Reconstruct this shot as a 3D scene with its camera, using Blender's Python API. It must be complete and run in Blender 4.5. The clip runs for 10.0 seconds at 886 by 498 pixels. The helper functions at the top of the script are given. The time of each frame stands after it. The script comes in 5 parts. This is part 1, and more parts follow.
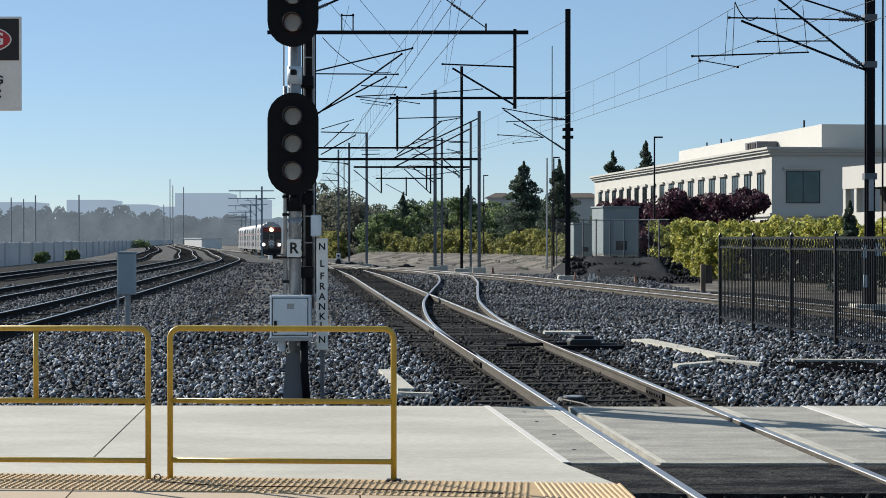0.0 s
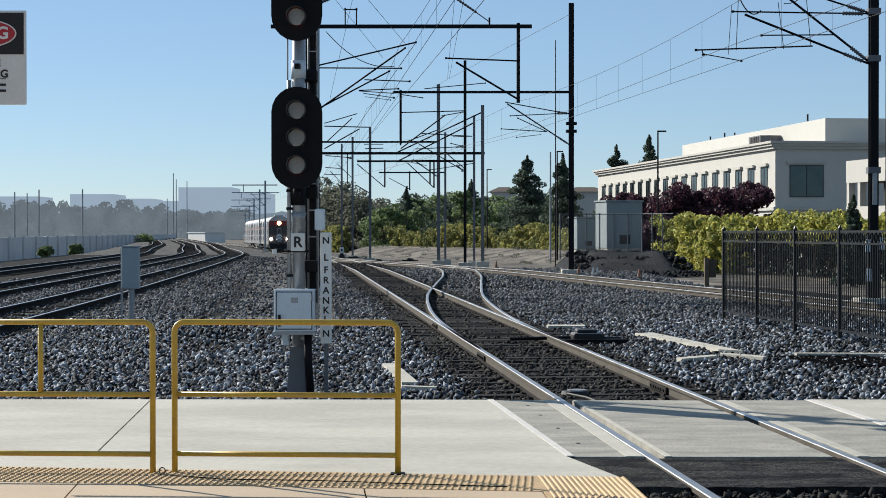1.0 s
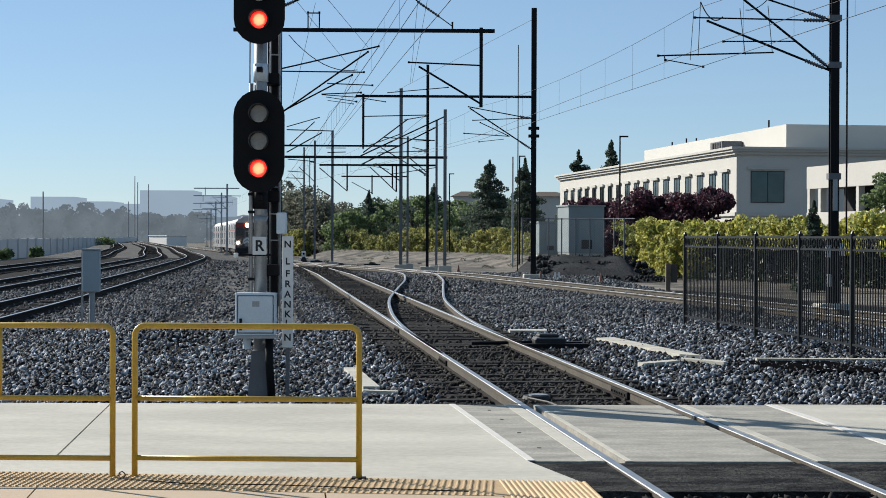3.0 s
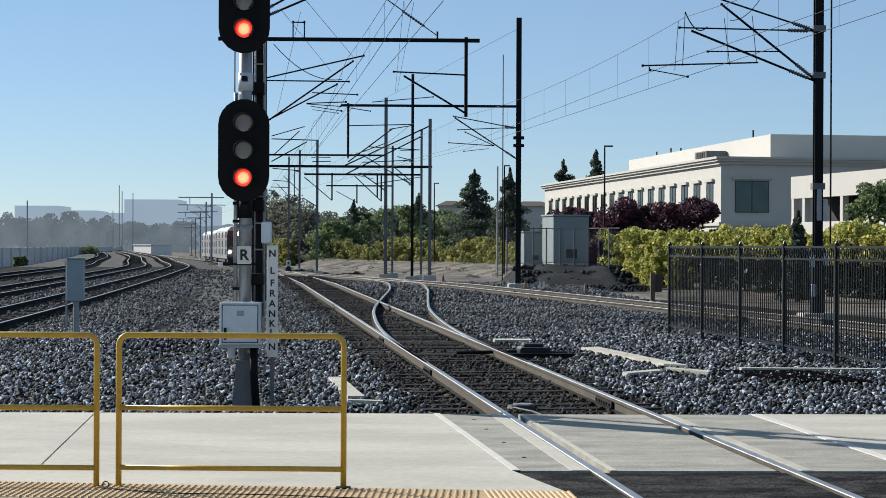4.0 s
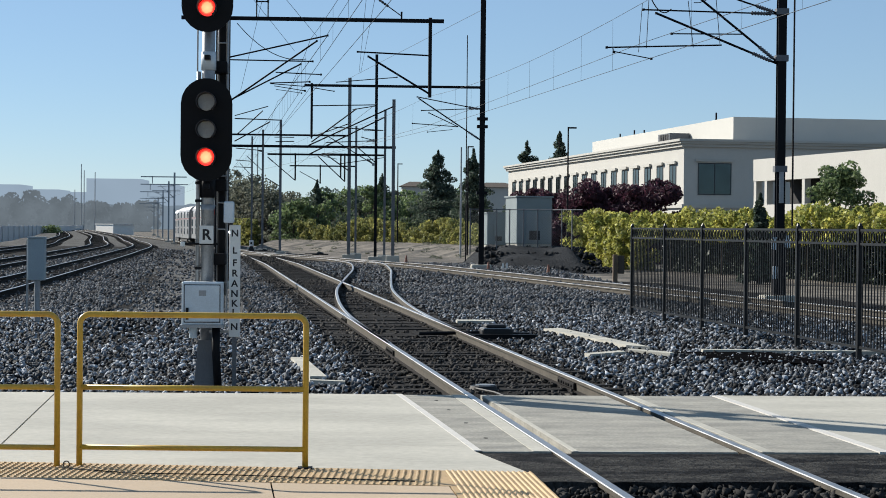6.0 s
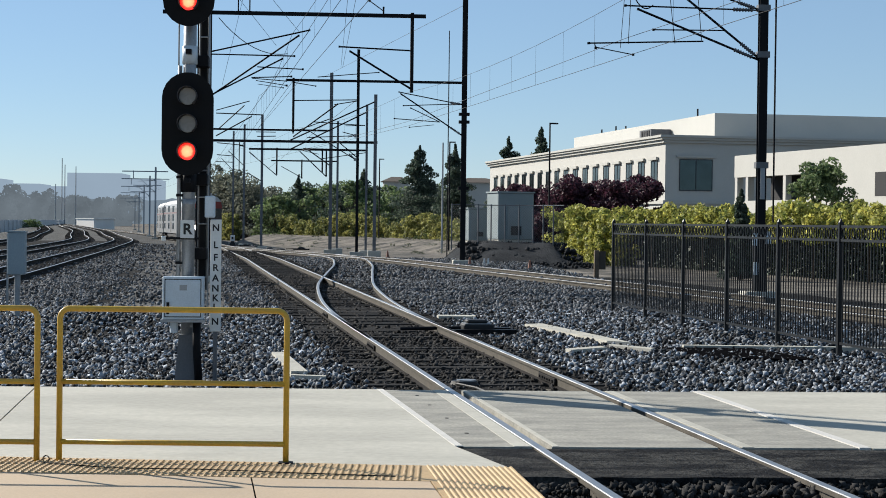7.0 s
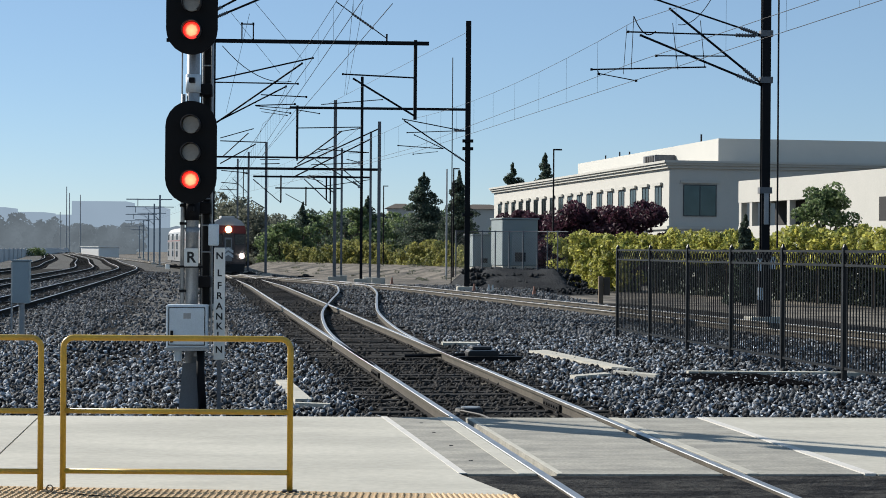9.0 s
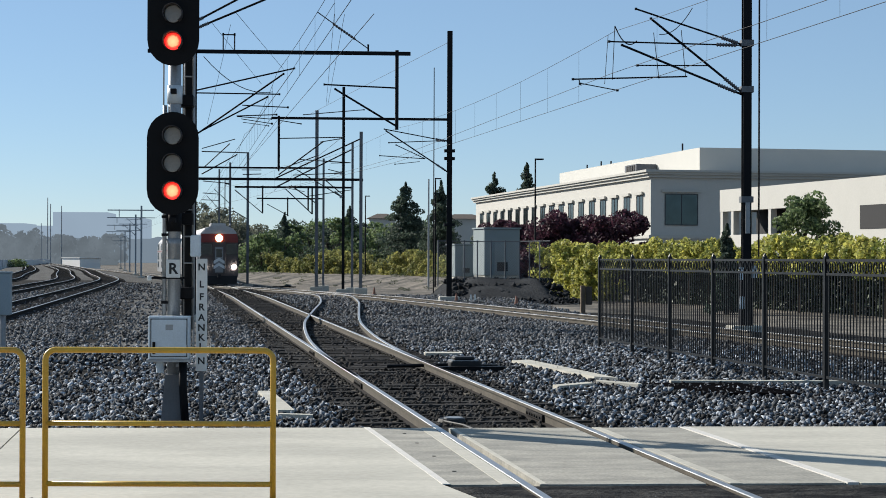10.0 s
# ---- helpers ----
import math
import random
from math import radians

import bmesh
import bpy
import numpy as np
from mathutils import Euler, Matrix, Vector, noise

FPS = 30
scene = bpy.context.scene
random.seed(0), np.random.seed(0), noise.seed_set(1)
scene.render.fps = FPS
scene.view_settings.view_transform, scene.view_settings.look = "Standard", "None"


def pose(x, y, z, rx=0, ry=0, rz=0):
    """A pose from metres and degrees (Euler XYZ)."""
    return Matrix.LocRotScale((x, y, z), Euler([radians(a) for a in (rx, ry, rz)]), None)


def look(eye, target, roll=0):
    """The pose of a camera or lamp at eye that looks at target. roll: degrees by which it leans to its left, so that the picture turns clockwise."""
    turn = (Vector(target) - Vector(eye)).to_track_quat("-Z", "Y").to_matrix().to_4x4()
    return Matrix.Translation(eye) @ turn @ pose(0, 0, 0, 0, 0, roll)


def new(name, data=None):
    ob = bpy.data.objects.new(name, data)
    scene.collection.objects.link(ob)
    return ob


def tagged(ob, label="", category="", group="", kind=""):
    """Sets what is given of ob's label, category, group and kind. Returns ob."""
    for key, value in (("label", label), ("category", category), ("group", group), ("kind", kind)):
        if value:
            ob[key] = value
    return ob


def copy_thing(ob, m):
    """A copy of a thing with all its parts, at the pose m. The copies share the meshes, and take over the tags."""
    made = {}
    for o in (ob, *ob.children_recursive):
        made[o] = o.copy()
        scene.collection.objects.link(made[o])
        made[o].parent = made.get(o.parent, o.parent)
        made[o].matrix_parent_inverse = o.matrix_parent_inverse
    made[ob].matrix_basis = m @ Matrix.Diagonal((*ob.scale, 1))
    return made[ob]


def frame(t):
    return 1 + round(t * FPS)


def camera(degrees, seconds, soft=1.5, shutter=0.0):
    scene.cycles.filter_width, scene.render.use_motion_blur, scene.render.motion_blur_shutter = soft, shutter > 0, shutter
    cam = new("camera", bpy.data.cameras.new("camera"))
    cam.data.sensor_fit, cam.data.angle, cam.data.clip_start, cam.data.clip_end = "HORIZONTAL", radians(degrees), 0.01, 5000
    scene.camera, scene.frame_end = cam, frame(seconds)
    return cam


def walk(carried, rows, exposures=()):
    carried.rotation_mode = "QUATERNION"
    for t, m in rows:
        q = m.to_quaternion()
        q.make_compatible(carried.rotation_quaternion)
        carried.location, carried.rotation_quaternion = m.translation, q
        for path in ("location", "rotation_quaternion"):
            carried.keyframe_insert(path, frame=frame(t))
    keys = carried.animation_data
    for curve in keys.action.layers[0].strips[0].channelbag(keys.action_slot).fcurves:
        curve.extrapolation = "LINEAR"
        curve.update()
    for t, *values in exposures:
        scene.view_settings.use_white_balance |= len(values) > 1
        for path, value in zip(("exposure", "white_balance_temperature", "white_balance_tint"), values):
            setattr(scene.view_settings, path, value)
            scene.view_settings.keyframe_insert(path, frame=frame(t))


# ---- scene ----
cam = camera(28.0, 10.0, soft=0.9)

PATH = [
    (0.0, pose(0.000, 0.000, 1.700, 89.654, -0.000, 0.000)),
    (0.5, pose(-0.000, 0.005, 1.699, 89.592, 0.009, 0.238)),
    (1.0, pose(-0.005, -0.011, 1.697, 89.466, 0.018, 0.108)),
    (1.5, pose(-0.003, -0.003, 1.693, 89.373, -0.002, -0.193)),
    (2.0, pose(-0.004, 0.002, 1.691, 89.342, -0.019, -0.497)),
    (2.5, pose(-0.003, -0.002, 1.697, 89.412, -0.122, -0.809)),
    (4.0, pose(-0.003, -0.004, 1.698, 89.908, -0.260, -1.599)),
    (4.5, pose(-0.000, 0.003, 1.697, 89.881, -0.270, -1.791)),
    (5.0, pose(0.001, -0.004, 1.694, 89.738, -0.337, -2.057)),
    (5.5, pose(-0.000, -0.001, 1.697, 89.493, -0.436, -2.370)),
    (7.0, pose(0.002, 0.014, 1.693, 89.157, -0.689, -3.377)),
    (7.5, pose(0.007, 0.000, 1.697, 89.332, -0.719, -3.376)),
    (8.0, pose(0.016, 0.013, 1.696, 89.574, -0.647, -3.264)),
    (8.5, pose(0.022, 0.008, 1.694, 89.795, -0.498, -3.167)),
    (9.0, pose(0.011, 0.013, 1.699, 90.010, -0.421, -3.236)),
    (9.5, pose(0.008, -0.000, 1.702, 90.217, -0.366, -3.439)),
    (10.0, pose(0.007, 0.016, 1.705, 90.329, -0.219, -3.816)),
]
walk(cam, PATH, exposures=((0.0, 0.28, 6100, 12), (10.0, 0.28, 6100, 12)))

# ---- world and sun ----
SUN_AZ = math.atan2(0.62, -0.785)      # the sun stands ahead and to the left
SUN_EL = radians(29)
to_sun = Vector((math.cos(SUN_EL) * math.cos(SUN_AZ), math.cos(SUN_EL) * math.sin(SUN_AZ), math.sin(SUN_EL)))
world = bpy.data.worlds.new("sky_world")
scene.world = world
world.use_nodes = True
wn = world.node_tree.nodes
sky = wn.new("ShaderNodeTexSky")
sky.sky_type, sky.sun_disc = "NISHITA", False
sky.sun_elevation, sky.sun_rotation = SUN_EL, math.atan2(to_sun.x, to_sun.y)
sky.altitude = 900
sky.air_density, sky.dust_density, sky.ozone_density = 0.9, 0.0, 3.5
wn["Background"].inputs["Strength"].default_value = 0.079
# thin even haze over the whole sky
veil = wn.new("ShaderNodeMixRGB")
veil.inputs["Fac"].default_value = 0.36
veil.inputs["Color2"].default_value = (4.4, 6.3, 7.6, 1)
world.node_tree.links.new(sky.outputs[0], veil.inputs["Color1"])
world.node_tree.links.new(veil.outputs[0], wn["Background"].inputs["Color"])
sun_data = bpy.data.lights.new("sun", "SUN")
sun_data.energy, sun_data.angle, sun_data.color = 6.9, radians(0.53), (1.0, 0.92, 0.77)
sun = new("sun", sun_data)
sun.matrix_world = look((0, 0, 60), Vector((0, 0, 60)) - to_sun)


# ---- materials ----
def mat(name, color, rough=0.6, metal=0.0, vary=0.25, scale=6.0, fine=60.0, bump=0.15, dist=0.01, spec=0.4, island=0.0, rand=0.0, second=None, second_amount=0.5, leaf=False, crisp=0.0):
    """A procedural surface: base colour with coarse stains, fine grain and relief."""
    m = bpy.data.materials.new(name)
    m.use_nodes = True
    n, l = m.node_tree.nodes, m.node_tree.links
    b = n["Principled BSDF"]
    b.inputs["Metallic"].default_value = metal
    b.inputs["Specular IOR Level"].default_value = spec
    tc = n.new("ShaderNodeTexCoord")
    geo = n.new("ShaderNodeNewGeometry")
    big, small = n.new("ShaderNodeTexNoise"), n.new("ShaderNodeTexNoise")
    for node, s, d in ((big, scale, 5.0), (small, fine, 3.0)):
        node.inputs["Scale"].default_value, node.inputs["Detail"].default_value = s, d
        node.inputs["Roughness"].default_value = 0.62
        l.new(geo.outputs["Position"] if island == 0 and rand == 0 and scale < 1.0 else tc.outputs["Object"], node.inputs["Vector"])
    if name in ("pale_concrete", "worn_concrete_panel", "dark_asphalt"):
        mp = n.new("ShaderNodeMapping")
        mp.inputs["Scale"].default_value = (0.55, 1.3, 1.0)
        l.new(geo.outputs["Position"], mp.inputs["Vector"])
        l.new(mp.outputs["Vector"], big.inputs["Vector"])
    ramp = n.new("ShaderNodeValToRGB")
    c = Vector(color)
    other = Vector(second) if second else c * (1 - vary)
    ramp.color_ramp.elements[0].position, ramp.color_ramp.elements[1].position = 0.5 - 0.35 * second_amount, 0.72
    if crisp:
        ramp.color_ramp.elements[0].position, ramp.color_ramp.elements[1].position = 0.5 - crisp, 0.5 + crisp
    ramp.color_ramp.elements[0].color = (*other, 1)
    ramp.color_ramp.elements[1].color = (*c, 1)
    l.new(big.outputs["Fac"], ramp.inputs["Fac"])
    grain = n.new("ShaderNodeMapRange")
    grain.inputs["From Min"].default_value, grain.inputs["From Max"].default_value = 0.3, 0.7
    grain.inputs["To Min"].default_value, grain.inputs["To Max"].default_value = 1 - vary * 0.6, 1 + vary * 0.4
    l.new(small.outputs["Fac"], grain.inputs["Value"])
    last = grain.outputs["Result"]
    if island or rand:
        pick = n.new("ShaderNodeObjectInfo").outputs["Random"] if rand else geo.outputs["Random Per Island"]
        if island > .9:
            pw = n.new("ShaderNodeMath")
            pw.operation = "POWER"
            pw.inputs[1].default_value = 3.0
            l.new(pick, pw.inputs[0])
            pick = pw.outputs[0]
        r = n.new("ShaderNodeMapRange")
        r.inputs["To Min"].default_value, r.inputs["To Max"].default_value = (0.08, 3.2) if island > .9 else (1 - (island or rand), 1 + (island or rand))
        l.new(pick, r.inputs["Value"])
        mul = n.new("ShaderNodeMath")
        mul.operation = "MULTIPLY"
        l.new(last, mul.inputs[0])
        l.new(r.outputs["Result"], mul.inputs[1])
        last = mul.outputs[0]
    mix = n.new("ShaderNodeVectorMath")
    mix.operation = "SCALE"
    l.new(ramp.outputs["Color"], mix.inputs[0])
    l.new(last, mix.inputs["Scale"])
    l.new(mix.outputs["Vector"], b.inputs["Base Color"])
    rr = n.new("ShaderNodeMapRange")
    rr.inputs["To Min"].default_value, rr.inputs["To Max"].default_value = max(0.05, rough - 0.12), min(1, rough + 0.12)
    l.new(big.outputs["Fac"], rr.inputs["Value"])
    l.new(rr.outputs["Result"], b.inputs["Roughness"])
    if bump:
        bp = n.new("ShaderNodeBump")
        bp.inputs["Strength"].default_value, bp.inputs["Distance"].default_value = bump, dist
        l.new(small.outputs["Fac"], bp.inputs["Height"])
        l.new(bp.outputs["Normal"], b.inputs["Normal"])
    if leaf:
        tl, mx = n.new("ShaderNodeBsdfTranslucent"), n.new("ShaderNodeMixShader")
        mx.inputs["Fac"].default_value = 0.42
        l.new(mix.outputs["Vector"], tl.inputs["Color"])
        l.new(b.outputs[0], mx.inputs[1])
        l.new(tl.outputs[0], mx.inputs[2])
        l.new(mx.outputs[0], n["Material Output"].inputs["Surface"])
    return m


def glow(name, color, strength, base=(0.1, 0.1, 0.1)):
    m = bpy.data.materials.new(name)
    m.use_nodes = True
    b = m.node_tree.nodes["Principled BSDF"]
    b.inputs["Base Color"].default_value = (*base, 1)
    b.inputs["Emission Color"].default_value = (*color, 1)
    b.inputs["Emission Strength"].default_value = strength
    return m


def lamp_glow(name):
    """A red signal lamp: brightest at its centre, deep red at the rim."""
    m = glow(name, (1, 0.05, 0.02), 5.0)
    n, l = m.node_tree.nodes, m.node_tree.links
    b = n["Principled BSDF"]
    tc, ln, rp, ns = n.new("ShaderNodeTexCoord"), n.new("ShaderNodeVectorMath"), n.new("ShaderNodeValToRGB"), n.new("ShaderNodeTexNoise")
    ln.operation = "LENGTH"
    ns.inputs["Scale"].default_value = 45
    ad, mr = n.new("ShaderNodeMath"), n.new("ShaderNodeMapRange")
    mr.inputs["To Min"].default_value, mr.inputs["To Max"].default_value = -.012, .012
    l.new(tc.outputs["Object"], ns.inputs["Vector"])
    l.new(ns.outputs["Fac"], mr.inputs["Value"])
    l.new(tc.outputs["Object"], ln.inputs[0])
    l.new(ln.outputs["Value"], ad.inputs[0])
    l.new(mr.outputs["Result"], ad.inputs[1])
    sc = n.new("ShaderNodeMath")
    sc.operation = "MULTIPLY"
    sc.inputs[1].default_value = 10
    l.new(ad.outputs[0], sc.inputs[0])
    e = rp.color_ramp.elements
    e[0].position, e[0].color = .0, (1, .13, .055, 1)
    e[1].position, e[1].color = 1.0, (.10, .0012, .0006, 1)
    for p, c in ((.55, (1, .09, .035, 1)), (.68, (.8, .018, .006, 1)), (.82, (.32, .004, .0015, 1))):
        q = e.new(p)
        q.color = c
    l.new(sc.outputs[0], rp.inputs["Fac"])
    l.new(rp.outputs["Color"], b.inputs["Emission Color"])
    return m


M = dict(
    ballast=mat("ballast_bed", (0.1520, 0.1490, 0.1420), 0.9, vary=0.7, scale=0.35, fine=16, bump=1.0, dist=0.05, spec=0.08),
    stone=mat("ballast_stone", (0.1731, 0.1879, 0.2102), 0.75, vary=0.5, scale=0.5, fine=60, bump=0.3, island=0.97, spec=0.12),
    oily=mat("oily_ballast_stone", (0.0348, 0.0336, 0.0333), 0.8, vary=0.4, scale=9, fine=60, bump=0.3, island=0.8, spec=0.08),
    # near-black for shade between stones; also the paving's dark joint bed
    gapbed=mat("shade_joint_bed", (0.022, 0.021, 0.02), 0.95, vary=0.5, scale=0.6, fine=16, bump=0.6, dist=0.04, spec=0.05),
    oilbed=mat("oily_ballast_bed", (0.0288, 0.0276, 0.0270), 0.9, vary=0.6, scale=0.6, fine=16, bump=1.0, dist=0.05, spec=0.08),
    dirt=mat("dry_dirt", (0.2063, 0.1850, 0.1575), 0.95, vary=0.5, scale=0.45, fine=3.5, bump=0.8, dist=0.06, second=(0.075, 0.071, 0.065), crisp=0.09, spec=0.08),
    concrete=mat("pale_concrete", (0.4480, 0.4310, 0.3750), 0.8, vary=0.17, scale=0.8, fine=14, bump=0.12, crisp=0.1, spec=0.15),
    panel=mat("worn_concrete_panel", (0.3465, 0.3330, 0.2898), 0.8, vary=0.35, scale=2.6, fine=34, bump=0.2, second=(0.225, 0.218, 0.194), second_amount=0.5, crisp=0.13, spec=0.15),
    joint=mat("pale_joint_filler", (0.552, 0.534, 0.498), 0.8, vary=0.15),
    asphalt=mat("dark_asphalt", (0.0455, 0.0444, 0.0422), 0.9, vary=0.9, scale=3.2, fine=26, bump=1.0, dist=0.03, second=(0.012, 0.012, 0.013), second_amount=0.35, crisp=0.07, spec=0.06),
    paving=mat("beige_paving", (0.4450, 0.3450, 0.2367), 0.8, vary=0.15, scale=0.7, fine=50, bump=0.1),
    tactile=mat("yellow_tactile", (0.4810, 0.3366, 0.1755), 0.7, vary=0.25, scale=0.9, fine=30, bump=0.1),
    yellow=mat("yellow_enamel", (0.5050, 0.3430, 0.0360), 0.42, vary=0.22, scale=5, fine=50, bump=0.05, second=(0.42, 0.26, 0.04), second_amount=0.4),
    railtop=mat("polished_railhead", (0.4400, 0.4400, 0.4400), 0.42, metal=0.85, vary=0.2, scale=3, bump=0.03),
    # rail web with shade in its colour, for side tracks; rail feet share it
    railshade=mat("shaded_rail_web", (0.024, 0.021, 0.019), 0.85, vary=0.35, scale=3, fine=40, bump=0.2, spec=0.08),
    railweb=mat("rusted_rail_web", (0.1062, 0.0947, 0.0775), 0.85, vary=0.35, scale=3, fine=40, bump=0.2, spec=0.15),
    tie=mat("weathered_tie", (0.0345, 0.0323, 0.0307), 0.9, vary=0.5, scale=4, fine=30, bump=0.4, rand=0.35, spec=0.08),
    black=mat("black_paint", (0.006, 0.0065, 0.008), 0.55, vary=0.3, bump=0.05, spec=0.12),
    shadepatch=mat("matt_black_shade", (0.006, 0.006, 0.007), 1.0, vary=0.4, scale=3, bump=0.2, spec=0.0),
    visor=mat("visor_black", (0.05, 0.045, 0.045), 0.4, vary=0.2, bump=0, spec=0.3),
    blacksteel=mat("dark_pole_steel", (0.008, 0.0085, 0.011), 0.6, vary=0.35, scale=2, bump=0.08, spec=0.12),
    galv=mat("galvanised_steel", (0.3150, 0.3300, 0.3450), 0.5, metal=0.55, vary=0.25, scale=4, bump=0.05),
    greypaint=mat("grey_enamel", (0.5488, 0.6104, 0.6608), 0.5, vary=0.15, scale=3, bump=0.04),
    bluegrey=mat("bluegrey_cabinet", (0.294, 0.347, 0.374), 0.55, vary=0.15, scale=2, bump=0.04),
    cabinet=mat("pale_grey_cabinet", (0.2050, 0.2450, 0.2550), 0.6, vary=0.12, scale=1.2, bump=0.04),
    fencepaint=mat("black_gloss_fence_paint", (0.010, 0.0105, 0.012), 0.42, vary=0.3, bump=0.03, spec=0.25),
    white=mat("white_sign_face", (0.641, 0.641, 0.623), 0.5, vary=0.08, bump=0.02),
    ink=mat("black_lettering", (0.012, 0.012, 0.014), 0.6, vary=0.1, bump=0),
    red=mat("sign_red", (0.40, 0.02, 0.03), 0.5, vary=0.15, bump=0),
    lens=mat("unlit_lens", (0.33, 0.33, 0.32), 0.35, vary=0.15, scale=20, bump=0.05),
    wire=mat("wire", (0.012, 0.012, 0.014), 0.6, vary=0.1, bump=0, spec=0.15),
    porcelain=mat("grey_insulator", (0.10, 0.10, 0.11), 0.35, vary=0.2, bump=0),
    stucco=mat("white_stucco", (0.4410, 0.4329, 0.4005), 0.85, vary=0.08, scale=0.5, fine=12, bump=0.1),
    roofwhite=mat("roof_screen", (0.4582, 0.4508, 0.4177), 0.85, vary=0.06, scale=0.4, bump=0.05),
    trim=mat("stucco_trim", (0.4167, 0.4086, 0.3762), 0.85, vary=0.1, scale=0.6, bump=0.05),
    window=mat("tinted_glass", (0.05, 0.075, 0.085), 0.1, metal=0.85, vary=0.5, scale=0.5, bump=0.0, spec=0.9),
    carglass=mat("dark_train_glass", (0.012, 0.016, 0.02), 0.12, vary=0.3, scale=0.5, bump=0.0, spec=0.5),
    frame=mat("dark_window_frame", (0.03, 0.035, 0.04), 0.5, vary=0.2, bump=0),
    darkinside=mat("dark_interior", (0.03, 0.03, 0.032), 0.9, vary=0.3),
    steelcar=mat("fluted_stainless", (0.258, 0.254, 0.254), 0.42, metal=0.35, vary=0.14, scale=0.9, fine=20, bump=0.1),
    carred=mat("train_red", (0.2200, 0.0300, 0.0240), 0.45, vary=0.2, scale=1, bump=0.02),
    carroof=mat("train_roof", (0.490, 0.481, 0.472), 0.6, vary=0.25, scale=1, bump=0.05),
    cardark=mat("train_underframe", (0.02, 0.02, 0.022), 0.8, vary=0.4, bump=0.1),
    cargrey=mat("train_front_grey", (0.0850, 0.0660, 0.0600), 0.6, vary=0.3, scale=1.5, bump=0.05),
    hedge=mat("yellow_green_leaves", (0.6301, 0.5676, 0.1369), 0.6, vary=0.3, scale=1.1, fine=6, bump=0, island=0.6, leaf=True, second=(0.15, 0.20, 0.055), second_amount=0.52),
    leafgreen=mat("green_leaves", (0.1650, 0.2250, 0.0950), 0.65, leaf=True, vary=0.35, scale=0.4, fine=4, bump=0, island=0.5),
    leafdark=mat("conifer_needles", (0.0800, 0.1120, 0.0800), 0.7, leaf=True, vary=0.35, scale=0.5, fine=4, bump=0, island=0.45),
    leafpurple=mat("purple_leaves", (0.075, 0.030, 0.046), 0.65, leaf=True, vary=0.35, scale=0.6, fine=4, bump=0, island=0.5),
    shrub=mat("dusty_yellow_green_leaves", (0.4557, 0.4211, 0.1254), 0.65, vary=0.35, scale=0.7, fine=5, bump=0, island=0.6, leaf=True, second=(0.10, 0.13, 0.05), second_amount=0.45),
    # far masts: distance haze is lightened into the steel colour
    farsteel=mat("hazed_far_steel", (0.24, 0.275, 0.31), 0.8, vary=0.2, scale=2, bump=0.02),
    farstone=mat("far_ballast_stone", (0.1386, 0.1449, 0.1544), 0.85, vary=0.5, scale=0.5, fine=40, bump=0.3, island=0.85, spec=0.1),
    timber=mat("weathered_brown_timber", (0.16, 0.115, 0.08), 0.9, vary=0.4, scale=3, fine=30, bump=0.4),
    spoil=mat("grey_spoil", (0.0408, 0.0432, 0.0468), 0.9, vary=0.5, scale=0.7, fine=9, bump=1.0, dist=0.08, spec=0.06),
    # dark leaf colour that carries the shade under the yard hedge
    ivy=mat("shade_dark_leaves", (0.0650, 0.0858, 0.0520), 0.6, vary=0.4, scale=0.8, fine=6, bump=0, island=0.5),
    leaffar=mat("dusty_leaves", (0.1750, 0.1850, 0.1400), 0.8, leaf=True, vary=0.3, scale=0.2, fine=2, bump=0, island=0.35),
    bark=mat("bark", (0.09, 0.07, 0.055), 0.9, vary=0.4, scale=3, bump=0.3),
    # darker steel grey; the shade of backlit masts is in its colour
    mastgrey=mat("shade_grey_steel", (0.13, 0.138, 0.152), 0.6, metal=0.2, vary=0.25, scale=3, bump=0.05),
    machine=mat("dull_machine_grey", (0.013, 0.013, 0.014), 0.6, vary=0.4, scale=6, bump=0.1),
    barrier=mat("grey_barrier", (0.60, 0.59, 0.58), 0.85, vary=0.15, scale=0.3, fine=8, bump=0.1),
    cone=mat("orange_cone", (0.2600, 0.1100, 0.0700), 0.6, vary=0.15, bump=0),
    redlamp=lamp_glow("red_signal_lamp"),
    headlamp=glow("headlamp", (1.0, 0.6, 0.26), 16.0),
    ditchlamp=glow("ditch_lamp", (1.0, 0.93, 0.8), 60.0),
)


# ---- mesh helpers ----
def mesh_ob(name, bm, material, smooth=False):
    me = bpy.data.meshes.new(name)
    bm.normal_update()
    bm.to_mesh(me)
    bm.free()
    if smooth:
        for p in me.polygons:
            p.use_smooth = True
    if material:
        me.materials.append(material)
    return new(name, me)


def part(name, bm, material, parent, label="", smooth=False):
    ob = mesh_ob(name, bm, material, smooth)
    ob.parent = parent
    return tagged(ob, label)


def shared(name, me, parent, m):
    ob = new(name, me)
    ob.parent = parent
    ob.matrix_basis = m
    return ob


def thing(name, label, category, m=None, group="", kind=""):
    ob = new(name)
    ob.empty_display_size = 0.1
    if m is not None:
        ob.matrix_basis = m
    return tagged(ob, label, category, group, kind)


